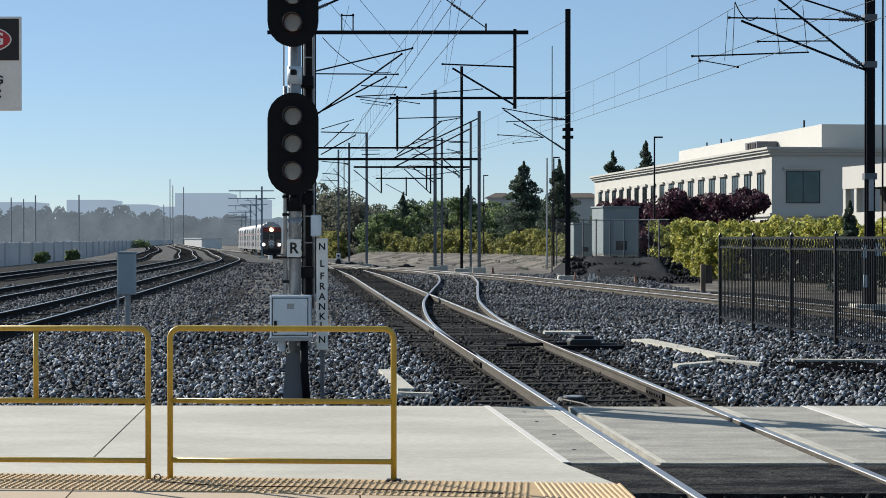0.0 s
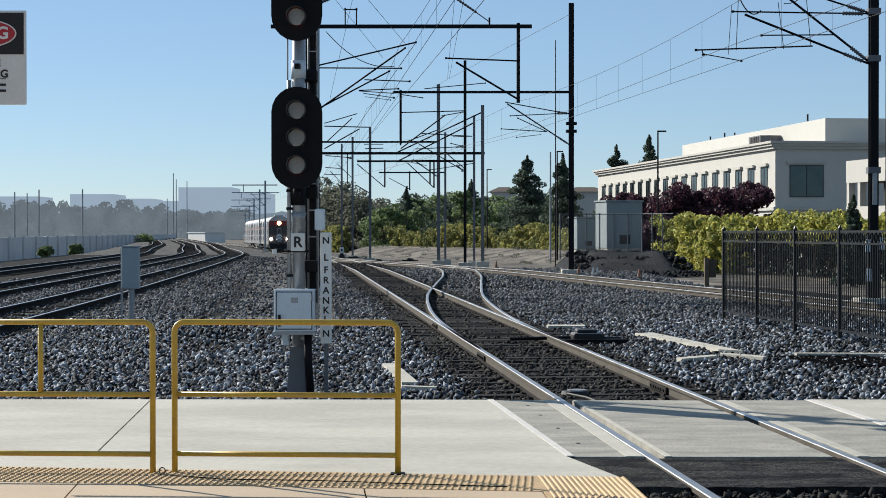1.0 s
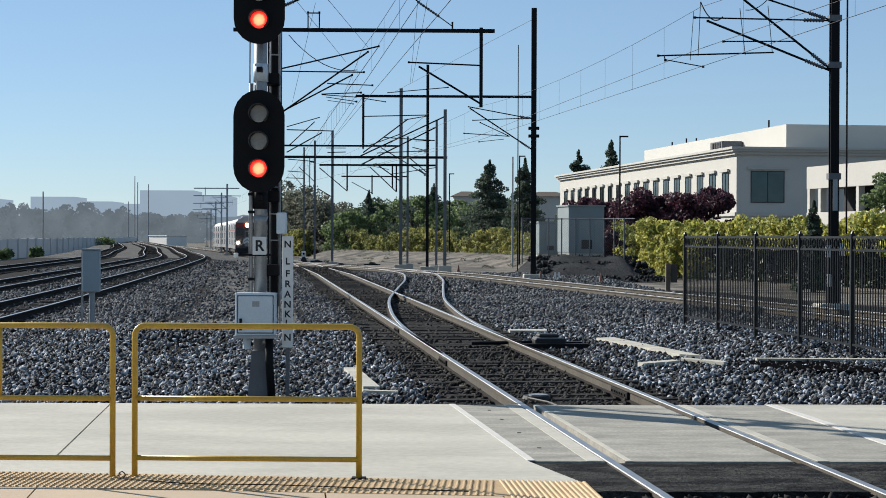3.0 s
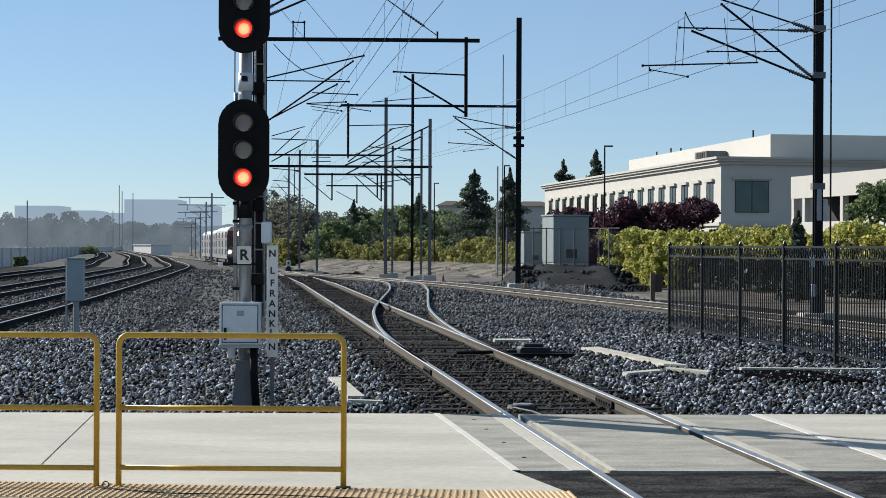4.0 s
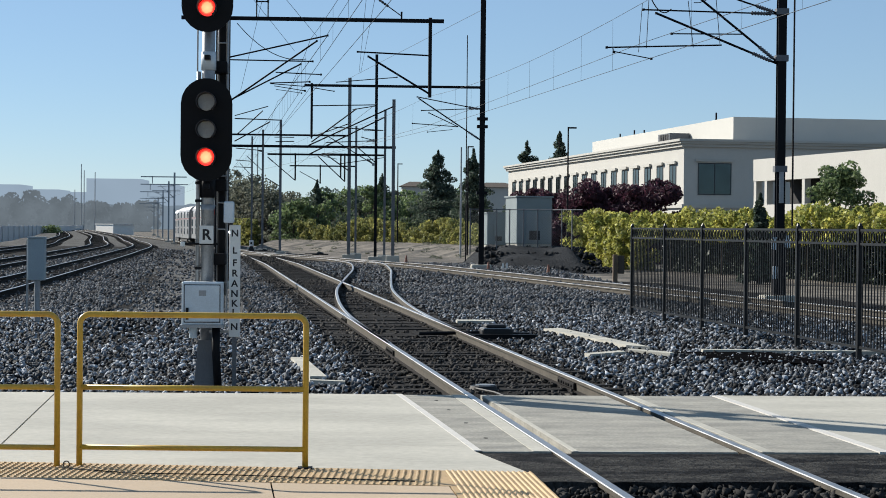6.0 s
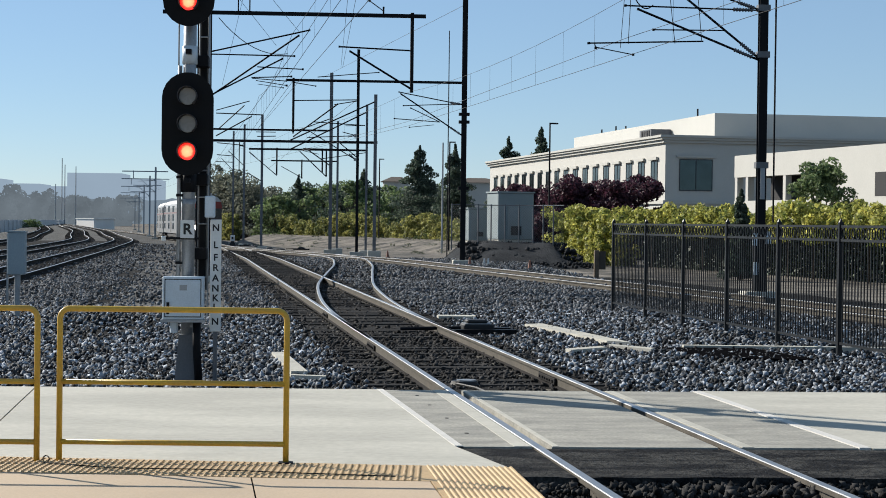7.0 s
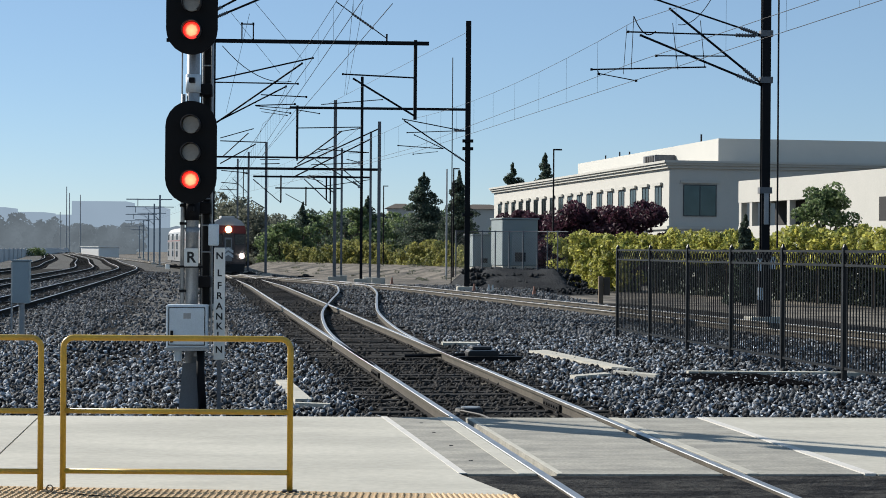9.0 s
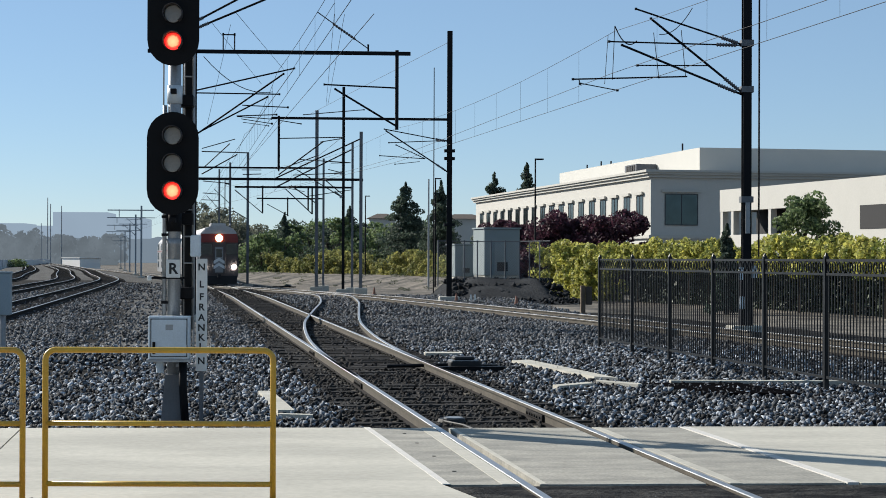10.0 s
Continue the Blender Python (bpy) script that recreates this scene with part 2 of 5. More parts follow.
def box(bm, x0, x1, y0, y1, z0, z1, bevel=0.0):
    vs = [bm.verts.new((x, y, z)) for z in (z0, z1) for y in (y0, y1) for x in (x0, x1)]
    fs = [bm.faces.new([vs[i] for i in f]) for f in ((0, 2, 3, 1), (4, 5, 7, 6), (0, 1, 5, 4), (2, 6, 7, 3), (0, 4, 6, 2), (1, 3, 7, 5))]
    if bevel:
        edges = list({e for f in fs for e in f.edges})
        bmesh.ops.bevel(bm, geom=edges, offset=bevel, segments=1, affect="EDGES")
    return bm


def tube(bm, a, b, r, n=8, r2=None):
    a, b = Vector(a), Vector(b)
    d = (b - a).normalized()
    u = d.orthogonal().normalized()
    w = d.cross(u)
    rings = []
    for p, rad in ((a, r), (b, r if r2 is None else r2)):
        rings.append([bm.verts.new(p + rad * (math.cos(2 * math.pi * i / n) * u + math.sin(2 * math.pi * i / n) * w)) for i in range(n)])
    for i in range(n):
        bm.faces.new((rings[0][i], rings[0][(i + 1) % n], rings[1][(i + 1) % n], rings[1][i]))
    bm.faces.new(rings[0][::-1])
    bm.faces.new(rings[1])
    return bm


def pipe(bm, pts, r, n=8):
    """A bent pipe through the points, with mitred joints."""
    pts = [Vector(p) for p in pts]
    rings, up = [], None
    for i, p in enumerate(pts):
        d = (pts[min(i + 1, len(pts) - 1)] - pts[max(i - 1, 0)]).normalized()
        u = d.orthogonal().normalized() if up is None else (up - up.dot(d) * d).normalized()
        up = u
        w = d.cross(u)
        rings.append([bm.verts.new(p + r * (math.cos(2 * math.pi * k / n) * u + math.sin(2 * math.pi * k / n) * w)) for k in range(n)])
    for a, b in zip(rings, rings[1:]):
        for k in range(n):
            bm.faces.new((a[k], a[(k + 1) % n], b[(k + 1) % n], b[k]))
    bm.faces.new(rings[0][::-1])
    bm.faces.new(rings[-1])
    return bm


def prism(bm, outline, y0, y1):
    """An outline in x and z, pushed along y."""
    a = [bm.verts.new((x, y0, z)) for x, z in outline]
    b = [bm.verts.new((x, y1, z)) for x, z in outline]
    n = len(outline)
    bm.faces.new(a)
    bm.faces.new(b[::-1])
    for i in range(n):
        bm.faces.new((a[i], b[i], b[(i + 1) % n], a[(i + 1) % n]))
    return bm


def slab(bm, pts, z0, z1):
    """A flat plate with a corner outline in plan."""
    a = [bm.verts.new((x, y, z0)) for x, y in pts]
    b = [bm.verts.new((x, y, z1)) for x, y in pts]
    n = len(pts)
    bm.faces.new(a[::-1])
    bm.faces.new(b)
    for i in range(n):
        bm.faces.new((a[i], a[(i + 1) % n], b[(i + 1) % n], b[i]))
    return bm


def B():
    return bmesh.new()


def spline(points, step):
    """A smooth line through plan points, in even steps: (x, y, heading)."""
    P = [Vector(p) for p in points]
    P = [2 * P[0] - P[1]] + P + [2 * P[-1] - P[-2]]
    fine = []
    for i in range(1, len(P) - 2):
        a, b, c, d = P[i - 1:i + 3]
        for k in range(40):
            s = k / 40
            # centripetal-like tangents scaled by the chord, so that uneven spacing stays smooth
            m1 = (c - a) / max((c - a).length, 1e-6) * (c - b).length
            m2 = (d - b) / max((d - b).length, 1e-6) * (c - b).length
            fine.append((2 * s**3 - 3 * s**2 + 1) * b + (s**3 - 2 * s**2 + s) * m1 + (3 * s**2 - 2 * s**3) * c + (s**3 - s**2) * m2)
    fine.append(P[-2])
    out, want, run = [], 0.0, 0.0
    for a, b in zip(fine, fine[1:]):
        seg = (b - a).length
        while want <= run + seg:
            p = a + (b - a) * ((want - run) / seg)
            out.append((p.x, p.y, math.atan2(-(b - a).x, (b - a).y)))
            want += step
        run += seg
    return out


# ---- ground and tracks ----
MAIN = [(5.97, -30), (1.93, 17.8), (-2.8, 73.6), (-7.1, 124.4), (-8.6, 142), (-10.5, 157.8), (-12.1, 170), (-16.9, 205), (-20.95, 230), (-25.6, 264.6), (-38.5, 345), (-49.5, 410), (-66, 504), (-92, 640)]
RAIL = [(-.07, -.17), (.07, -.17), (.07, -.155), (.012, -.13), (.012, -.05), (.036, -.04), (.036, -.006), (.03, 0), (-.03, 0), (-.036, -.006), (-.036, -.04), (-.012, -.05), (-.012, -.13), (-.07, -.155)]


def grade(y):
    """The line falls gently beyond the fork."""
    return float(np.interp(y, [80, 150, 240, 420, 900], [0, -.5, -.72, -1.1, -1.6]))


SIDE = [(-7.6, 5), (-8.95, 32.8), (-9.9, 49.5), (-11.95, 78.6), (-14.4, 111), (-17.7, 148), (-24.0, 191), (-34.6, 264), (-48, 345), (-59, 410), (-75.5, 504), (-101, 640)]


def rail_mesh(line, off, fall):
    bm, last = B(), None
    for x, y, h in line:
        c, s = math.cos(h), math.sin(h)
        ring = [bm.verts.new((x + (off + px) * c, y + (off + px) * s, pz + (grade(y) if fall else 0))) for px, pz in RAIL]
        if last:
            for i in range(len(RAIL)):
                f = bm.faces.new((last[i], last[(i + 1) % len(RAIL)], ring[(i + 1) % len(RAIL)], ring[i]))
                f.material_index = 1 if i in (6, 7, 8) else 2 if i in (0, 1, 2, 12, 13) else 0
        last = ring
    return bm


tie_bm = box(B(), -1.3, 1.3, -.11, .11, -.19, 0, 0.012)
tie_me = bpy.data.meshes.new("tie")
tie_bm.to_mesh(tie_me)
tie_bm.free()
tie_me.materials.append(M["tie"])


def track(name, points, label, tie_from=None, tie_to=None, gap=None, tie_scale=1.0, far_to=400, fall=True):
    tr = thing(name, label, "railway track", kind="structure")
    line = spline(points, 1.0)
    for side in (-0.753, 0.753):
        # side-track webs get the near-black colour that stands for shade
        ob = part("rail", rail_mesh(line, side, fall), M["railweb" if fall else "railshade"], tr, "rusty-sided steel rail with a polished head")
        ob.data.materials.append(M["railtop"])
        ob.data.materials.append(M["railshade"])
    rest, n = B(), 0
    for x, y, h in spline(points, 0.6):
        if (gap and gap[0] < y < gap[1]) or (tie_from and y < tie_from) or (tie_to and y > tie_to) or y > far_to or y < 8:
            continue
        m = pose(x, y, (grade(y) if fall else 0) - .149 + random.uniform(-.018, .008), 0, 0, math.degrees(h) + random.uniform(-1, 1))
        if n < 250:
            ob = shared("tie", tie_me, tr, m @ Matrix.Diagonal((tie_scale, 1, 1, 1)))
            n += 1
        else:
            c = bmesh.ops.create_cube(rest, size=1, matrix=m @ Matrix.Translation((0, 0, -.06)) @ Matrix.Diagonal((2.6, .22, .12, 1)))
    if len(rest.verts):
        tagged(part("tie_row", rest, M["tie"], tr), kind="stuff")
    else:
        rest.free()
    return tr


gb, prev = B(), None
for y in (-60, 0, 40, 80, 95, 110, 130, 150, 180, 210, 240, 300, 360, 420, 600, 900, 1500, 2600):
    cur = [gb.verts.new((x, y, -.42 + grade(y))) for x in (-1500, -60, -20, 20, 80, 1500)]
    if prev:
        for i in range(5):
            gb.faces.new((prev[i], prev[i + 1], cur[i + 1], cur[i]))
    prev = cur
ground = mesh_ob("ground", gb, M["dirt"])
tagged(ground, "dry grey-brown dirt along the railway", "ground", kind="structure")

# raised ballast bed, one sheet with a sloping shoulder
bed = B()
sec = []
for y in list(range(-10, 120, 2)) + list(range(120, 620, 10)):
    cx = np.interp(y, [p[1] for p in MAIN], [p[0] for p in MAIN])
    right_x = cx + 5 if y > 140 else max(cx + 5, 2.4 - .181 * (y - 82.2) + (4.5 if y < 64 else 2.6))
    g = grade(y)
    row = [(cx - 24.5, -.5 + g), (cx - 22, -.2), (cx - 8, -.18), (cx - 5, -.18 + .5 * g), (cx - 2.5, -.18 + g), (cx, -.18 + g), (right_x, -.2 + g), (right_x + 1.2, -.45 + g)]
    ring = [bed.verts.new((x, y, z + (random.uniform(-.02, .02) if z > -.3 else 0))) for x, z in row]
    if sec:
        for i in range(len(row) - 1):
            bed.faces.new((sec[i], sec[i + 1], ring[i + 1], ring[i]))
    sec = ring
bed_ob = mesh_ob("ballast_bed", bed, M["ballast"])
# near bed is darkened to stand for shade between the stones
bed_ob.data.materials.append(M["gapbed"])
for p in bed_ob.data.polygons:
    lane_off = p.center.x - np.interp(p.center.y, [q[1] for q in MAIN], [q[0] for q in MAIN])
    p.material_index = 1 if p.center.y < 150 and not (-6.5 < lane_off < -2.6 and p.center.y > 34) else 0
tagged(bed_ob, "dark grey crushed stone ballast bed under the tracks", "ballast", kind="structure")


def stones(name, boxes, seed, label, material="stone", lane=None, coarse=True, free=False):
    """Loose crushed stones strewn over stretches of the bed."""
    rng = np.random.default_rng(seed)
    tmp = bmesh.new()
    if coarse:
        vs = [tmp.verts.new(p) for p in ((1, 0, 0), (0, 1, 0), (-1, 0, 0), (0, -1, 0), (0, 0, 1), (0, 0, -1))]
        for i in range(4):
            tmp.faces.new((vs[i], vs[(i + 1) % 4], vs[4]))
            tmp.faces.new((vs[(i + 1) % 4], vs[i], vs[5]))
    else:
        bmesh.ops.create_icosphere(tmp, subdivisions=1, radius=1)
    tmp.verts.index_update()
    base = np.array([v.co[:] for v in tmp.verts])
    faces = np.array([[v.index for v in f.verts] for f in tmp.faces])
    tmp.free()
    V, Fc, k = [], [], 0
    for x0, x1, y0, y1, per_m2, r, z in boxes:
        n = int((x1 - x0) * (y1 - y0) * per_m2)
        q = rng.normal(size=(n, 4))
        q /= np.linalg.norm(q, axis=1)[:, None]
        w, a, b, c = q.T
        R = np.stack([1 - 2 * (b * b + c * c), 2 * (a * b - c * w), 2 * (a * c + b * w), 2 * (a * b + c * w), 1 - 2 * (a * a + c * c), 2 * (b * c - a * w), 2 * (a * c - b * w), 2 * (b * c + a * w), 1 - 2 * (a * a + b * b)], 1).reshape(n, 3, 3)
        size = r * rng.uniform(0.6, 1.35, (n, 1, 3)) * rng.uniform(0.75, 1.2, (n, 1, 1))
        pts = (base[None] * (1 + rng.uniform(-.38, .38, (n, len(base), 1)))) * size
        pts = np.einsum("nij,nkj->nki", R, pts)
        px, py = rng.uniform(x0, x1, n), rng.uniform(y0, y1, n)
        lane_x = px - np.interp(py, [p[1] for p in MAIN], [p[0] for p in MAIN])
        inside = np.abs(lane_x + rng.normal(0, .12, n)) < 1.5
        keep = np.ones(n, bool) if free else inside if lane else ~inside
        if not lane and not free:
            # fewer stones along side tracks; dark bed there stands for rail shade
            side_x = np.interp(py, [p[1] for p in SIDE], [p[0] for p in SIDE])
            for off in (0, -3.65, -8.4):
                keep &= ~((np.abs(px - side_x - off) < 1.25) & (rng.random(n) < .8))
            keep &= ~((lane_x > -5.6) & (lane_x < -2.3) & (py > 30 + 3 * np.sin(px * 2)) & (rng.random(n) < .72))
        pz = z + rng.uniform(-1.25, .9, n) * r
        if lane:
            pz -= rng.uniform(0, .03, n)
        pts, px, py, pz = pts[keep], px[keep], py[keep], pz[keep]
        n = len(pts)
        pts += np.stack([px, py, pz], 1)[:, None]
        V.append(pts.reshape(-1, 3))
        Fc.append((faces[None] + k + (np.arange(n) * len(base))[:, None, None]).reshape(-1, 3))
        k += n * len(base)
    V, Fc = np.concatenate(V), np.concatenate(Fc)
    me = bpy.data.meshes.new(name)
    me.vertices.add(len(V))
    me.vertices.foreach_set("co", V.ravel())
    me.loops.add(len(Fc) * 3)
    me.loops.foreach_set("vertex_index", Fc.ravel())
    me.polygons.add(len(Fc))
    me.polygons.foreach_set("loop_start", np.arange(len(Fc)) * 3)
    me.update(calc_edges=True)
    me.materials.append(M[material])
    return tagged(new(name, me), label, "ballast stones", kind="stuff")


track("main_track", MAIN, "straight main railway track with timber ties in ballast", gap=(13.3, 18.2), tie_scale=1.08)
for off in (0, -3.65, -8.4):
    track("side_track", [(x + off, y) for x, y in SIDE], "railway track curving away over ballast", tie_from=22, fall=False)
BRANCH = [(19.1, -10), (8.3, 49.5), (2.4, 82.2), (-0.9, 100.5), (-4.2, 118), (-7.6, 137), (-10.0, 153)]
track("branch_track", BRANCH, "railway track branching off beside the yard fence", tie_from=24)
CROSS = [(1.25, 26), (0.98, 29), (0.55, 35.5), (0.33, 41.7), (0.24, 49), (0.42, 60), (0.62, 72), (0.35, 86), (-0.9, 100)]
track("crossover_track", CROSS, "crossover rails curving from one track to the next", tie_from=30)

main_tr = bpy.data.objects["main_track"]
plate_me = bpy.data.meshes.new("tie_plate")
pb = box(B(), -.17, .17, -.1, .1, -.004, .014, .004)
for sx in (-.1, .1):
    tube(pb, (sx, -.05, .014), (sx, -.05, .04), .014, 6)
    tube(pb, (sx, .05, .014), (sx, .05, .04), .014, 6)
pb.to_mesh(plate_me)
pb.free()
plate_me.materials.append(M["railweb"])
for i in range(70):
    y = 18.5 + i * .6
    for o in (-.753, .753):
        shared("tie_plate", plate_me, main_tr, pose(1.93 - .0845 * (y - 17.8) + o, y, -.165, 0, 0, 4.8))
for y, o in ((20.4, .753), (25.5, -.753), (34, -.753)):
    x = 1.93 - .0845 * (y - 17.8) + o
    for sd in (-.03, .03):
        jb = box(B(), -.014, .014, -.46, .46, -.125, -.05, .006)
        for b in (-.36, -.2, -.07, .07, .2, .36):
            tube(jb, (-.03, b, -.09), (.03, b, -.09), .016, 6)
        part("joint_bar", jb, M["tie"], main_tr, "dark bolted joint bar").matrix_basis = pose(x + sd, y, 0, 0, 0, 4.8)

clip = bpy.data.meshes.new("rail_clip")
bm = B()
for sx in (-1, 1):
    pipe(bm, [(sx * .07, -.05, -.150), (sx * .12, -.05, -.128), (sx * .135, 0, -.140), (sx * .11, .05, -.128), (sx * .06, .045, -.145)], .011, 5)
bm.to_mesh(clip); bm.free(); clip.materials.append(M["tie"])
for x, y, head in spline(MAIN, .56):
    if 18.2 < y < 46:
        for sd in (-.753, .753):
            shared("rail_clip", clip, main_tr, pose(x + sd, y, 0, 0, 0, 4.8))

# level crossing for walkers
def flat(name, pts, z0, z1, material, label, category):
    return tagged(mesh_ob(name, slab(B(), pts, z0, z1), material), label, category, kind="structure")


def ax(y):
    """Centre of the main track at y."""
    return 1.93 - .0845 * (y - 17.8)


E0, E1 = 18.0, 13.45
walkway = thing("walkway", "pale broom-finished concrete walkway with joints", "walkway", kind="structure")
def back_edge(x):
    return 12.44 - .127 * x


def joint_x(x, y):
    return x - .07 * (y - 13.5)


xs = [-17, -12, -7.3, -2.69]
for a, b in zip(xs, xs[1:]):
    part("concrete_slab", slab(B(), [(joint_x(a, 13.78) + .008, 13.7815), (joint_x(b, 13.78) - .008, 13.7815), (joint_x(b, 18.05) - .008, E0 + .05), (joint_x(a, 18.05) + .008, E0 + .05)], -.2, 0), M["concrete"], walkway)
part("concrete_slab", slab(B(), [(joint_x(-2.69, 13.78) + .008, 13.7815), (.88, 13.7815), (ax(E0) - 1.50, E0), (joint_x(-2.69, 18.05) + .008, E0 + .05)], -.2, 0), M["concrete"], walkway)
part("concrete_slab", slab(B(), [(-9.8, back_edge(-9.8)), (1.2, back_edge(1.2)), (.905, E1), (.88, 13.7795), (-9.8, 13.7795)], -.2, 0), M["concrete"], walkway)
part("joint", slab(B(), [(.905, E1), (.965, E1), (ax(E0) - 1.44, E0), (ax(E0) - 1.50, E0)], -.2, .004), M["joint"], walkway, "pale filled joint")

crossing = thing("track_crossing", "concrete panels set level with the rails", "level crossing", kind="structure")
def cpanel(o0, o1, label=""):
    part("crossing_panel", slab(B(), [(ax(E1) + o0, E1), (ax(E1) + o1, E1), (ax(E0) + o1, E0 - .02), (ax(E0) + o0, E0 - .02)], -.17, -.004), M["panel"], crossing, label)
cpanel(-1.43, -.80)
cpanel(-.65, .63)
cpanel(.80, 1.72)
for o0, o1 in ((-.94, -.81), (-.64, -.595), (.82, .91)):
    part("edge_strip", slab(B(), [(ax(E1) + o0, E1 + .01), (ax(E1) + o1, E1 + .01), (ax(E0) + o1, E0 - .03), (ax(E0) + o0, E0 - .03)], -.1, .0), M["concrete"], crossing, "pale worn panel edge")
for y in (14.3, 15.4, 16.5, 17.4):
    part("lifting_bolt", tube(B(), (ax(y) - 1.17, y, -.01), (ax(y) - 1.17, y, 0), .018, 10), M["darkinside"], crossing, "dark recessed bolt")
for o0, o1 in ((-1.50, -.80), (-.62, .66), (.82, 1.70)):
    part("end_strip", slab(B(), [(ax(E0) + o0, E0 - .015), (ax(E0) + o1, E0 - .015), (ax(E0) + o1, E0 + .13), (ax(E0) + o0, E0 + .13)], -.17, -.02), M["asphalt"], crossing, "dark asphalt end strip")
part("joint", slab(B(), [(ax(E1) + 1.73, E1), (ax(E1) + 1.82, E1), (ax(E0) + 1.82, E0), (ax(E0) + 1.73, E0)], -.17, .002), M["joint"], crossing)
part("concrete_slab", slab(B(), [(ax(E1) + 1.83, E1 - .02), (14, E1 - .3), (14, E0 - .2), (ax(E0) + 1.83, E0 + .05)], -.2, -.002), M["concrete"], crossing)
apron = thing("asphalt_apron", "dark asphalt ramp in front of the crossing panels", "asphalt", kind="structure")
for o0, o1 in ((-1.62, -.80), (-.70, .69), (.80, 6)):
    left = ax(11.9) + o0 + (.25 if o0 < -1 else 0)
    steps = max(6, int((ax(11.9) + o1 - left) / .07))
    front = [(left + (ax(11.9) + o1 - left) * q / steps, 11.92 + .06 * noise.noise((q * .23, o0, 0)) + .03 * noise.noise((q * .9, o1, 2))) for q in range(steps + 1)]
    part("asphalt_strip", slab(B(), front + [(ax(E1) + o1, E1 - .02), (ax(E1) + o0, E1 - .02)], -.19, -.015), M["asphalt"], apron)

platform = thing("platform", "beige concrete station platform with a tactile edge", "platform", kind="structure")
px_joints = (-16, -6.4, -4.45, -2.5, -.55)
for a, b in zip(px_joints, px_joints[1:] + (None,)):
    right = [(b + 1.9, -12), (b - .006, back_edge(b) - .76)] if b is not None else [(1.9, -12), (.62, back_edge(.62) - .76)]
    part("paving_slab", slab(B(), [(a + 1.912 if a > -16 else a, -12)] + right + [(a + .006, back_edge(a) - .76)], -.2, 0), M["paving"], platform)
part("paving_bed", slab(B(), [(-16, -12), (1.85, -12), (.6, back_edge(.6) - .78), (-16, back_edge(-16) - .78)], -.3, -.012), M["gapbed"], platform, "dark joint bed")
part("tactile_strip", slab(B(), [(-16, back_edge(-16) - .75), (.63, back_edge(.63) - .75), (1.91, -12), (2.6, -12), (1.22, back_edge(1.22) - .01), (-16, back_edge(-16) - .01)], -.2, .002), M["tactile"], platform, "yellow tactile warning strip")
dome = B()
cells = [(-4.3 + i * .047, j * .0585) for i in range(105) for j in range(12)]
for x, v in cells:
    y = back_edge(x) - .72 + v
    x += .06 * (v - .7)
    b = [dome.verts.new((x + .0155 * math.cos(a), y + .023 * math.sin(a), .002)) for a in (0.4, 1.45, 2.5, 3.54, 4.6, 5.6)]
    t = [dome.verts.new((x + .009 * math.cos(a), y + .015 * math.sin(a), .011)) for a in (0.4, 1.45, 2.5, 3.54, 4.6, 5.6)]
    for q in range(6):
        dome.faces.new((b[q], b[(q + 1) % 6], t[(q + 1) % 6], t[q]))
    dome.faces.new(t)
for i in range(16):
    x = .645 + i * .038
    y1 = back_edge(x) - .03
    ridge = [(x + .05 * (y1 - y), y) for y in (y1, 10.6)]
    for (xa, ya), (xb, yb) in [(ridge[0], ridge[1])]:
        vs = [dome.verts.new(p) for p in ((xa - .012, ya, .002), (xa + .012, ya, .002), (xb + .012, yb, .002), (xb - .012, yb, .002), (xa - .006, ya, .011), (xa + .006, ya, .011), (xb + .006, yb, .011), (xb - .006, yb, .011))]
        for q in ((4, 7, 6, 5), (0, 3, 7, 4), (1, 5, 6, 2), (0, 4, 5, 1)):
            dome.faces.new([vs[w] for w in q])
tagged(part("dome_field", dome, M["tactile"], platform, "rows of raised truncated domes"), kind="stuff")
cable = tagged(mesh_ob("ground_cable", pipe(B(), [(-2.0, 12.35, .012), (-1.5, 12.1, .012), (-.9, 12.05, .012), (-.3, 11.9, .012), (.4, 11.75, .012)], .004, 6), M["black"]), "thin black cable lying on the platform", "cable")

stones("apron_rubble", [(-.1, 4.6, 11.5, 11.98, 620, .034, -.085)], 12, "dark asphalt crumbs and stones at the ramp edge", "oily", free=True)
stones("track_stones", [(-1.2, 4.2, 18.1, 30, 340, .035, -.176), (-4.4, 3, 30, 62, 100, .045, -.19), (-9, 0, 62, 110, 30, .055, -.215)], 6, "oil-darkened stones between the rails", "oily", True)
lane = B()
prev = None
for x, y, h in spline(MAIN, 4.0):
    if 18 <= y <= 260:
        cur = [lane.verts.new((x - 1.6, y, -.174 + grade(y))), lane.verts.new((x + 1.5, y, -.174 + grade(y)))]
        if prev:
            lane.faces.new((prev[0], prev[1], cur[1], cur[0]))
        prev = cur
tagged(mesh_ob("ballast_lane", lane, M["oilbed"]), "oil-darkened ballast between the rails", "ballast", kind="structure")
stones("near_stones", [(-9, 9, 18.1, 26, 360, .039, -.175), (-1.5, 4.4, 10.4, 12.0, 300, .036, -.2)], 3, "loose dark grey crushed stones beside the rails")
stones("mid_stones", [(-12, 10, 26, 38, 270, .041, -.175)], 5, "loose dark grey crushed stones between the tracks")
stones("far_stones", [(-14, 10, 38, 58, 118, .047, -.18), (-17, 9, 58, 92, 36, .06, -.19), (-20, -6, 92, 135, 8, .07, -.2)], 4, "loose grey crushed stones farther down the line", "farstone")


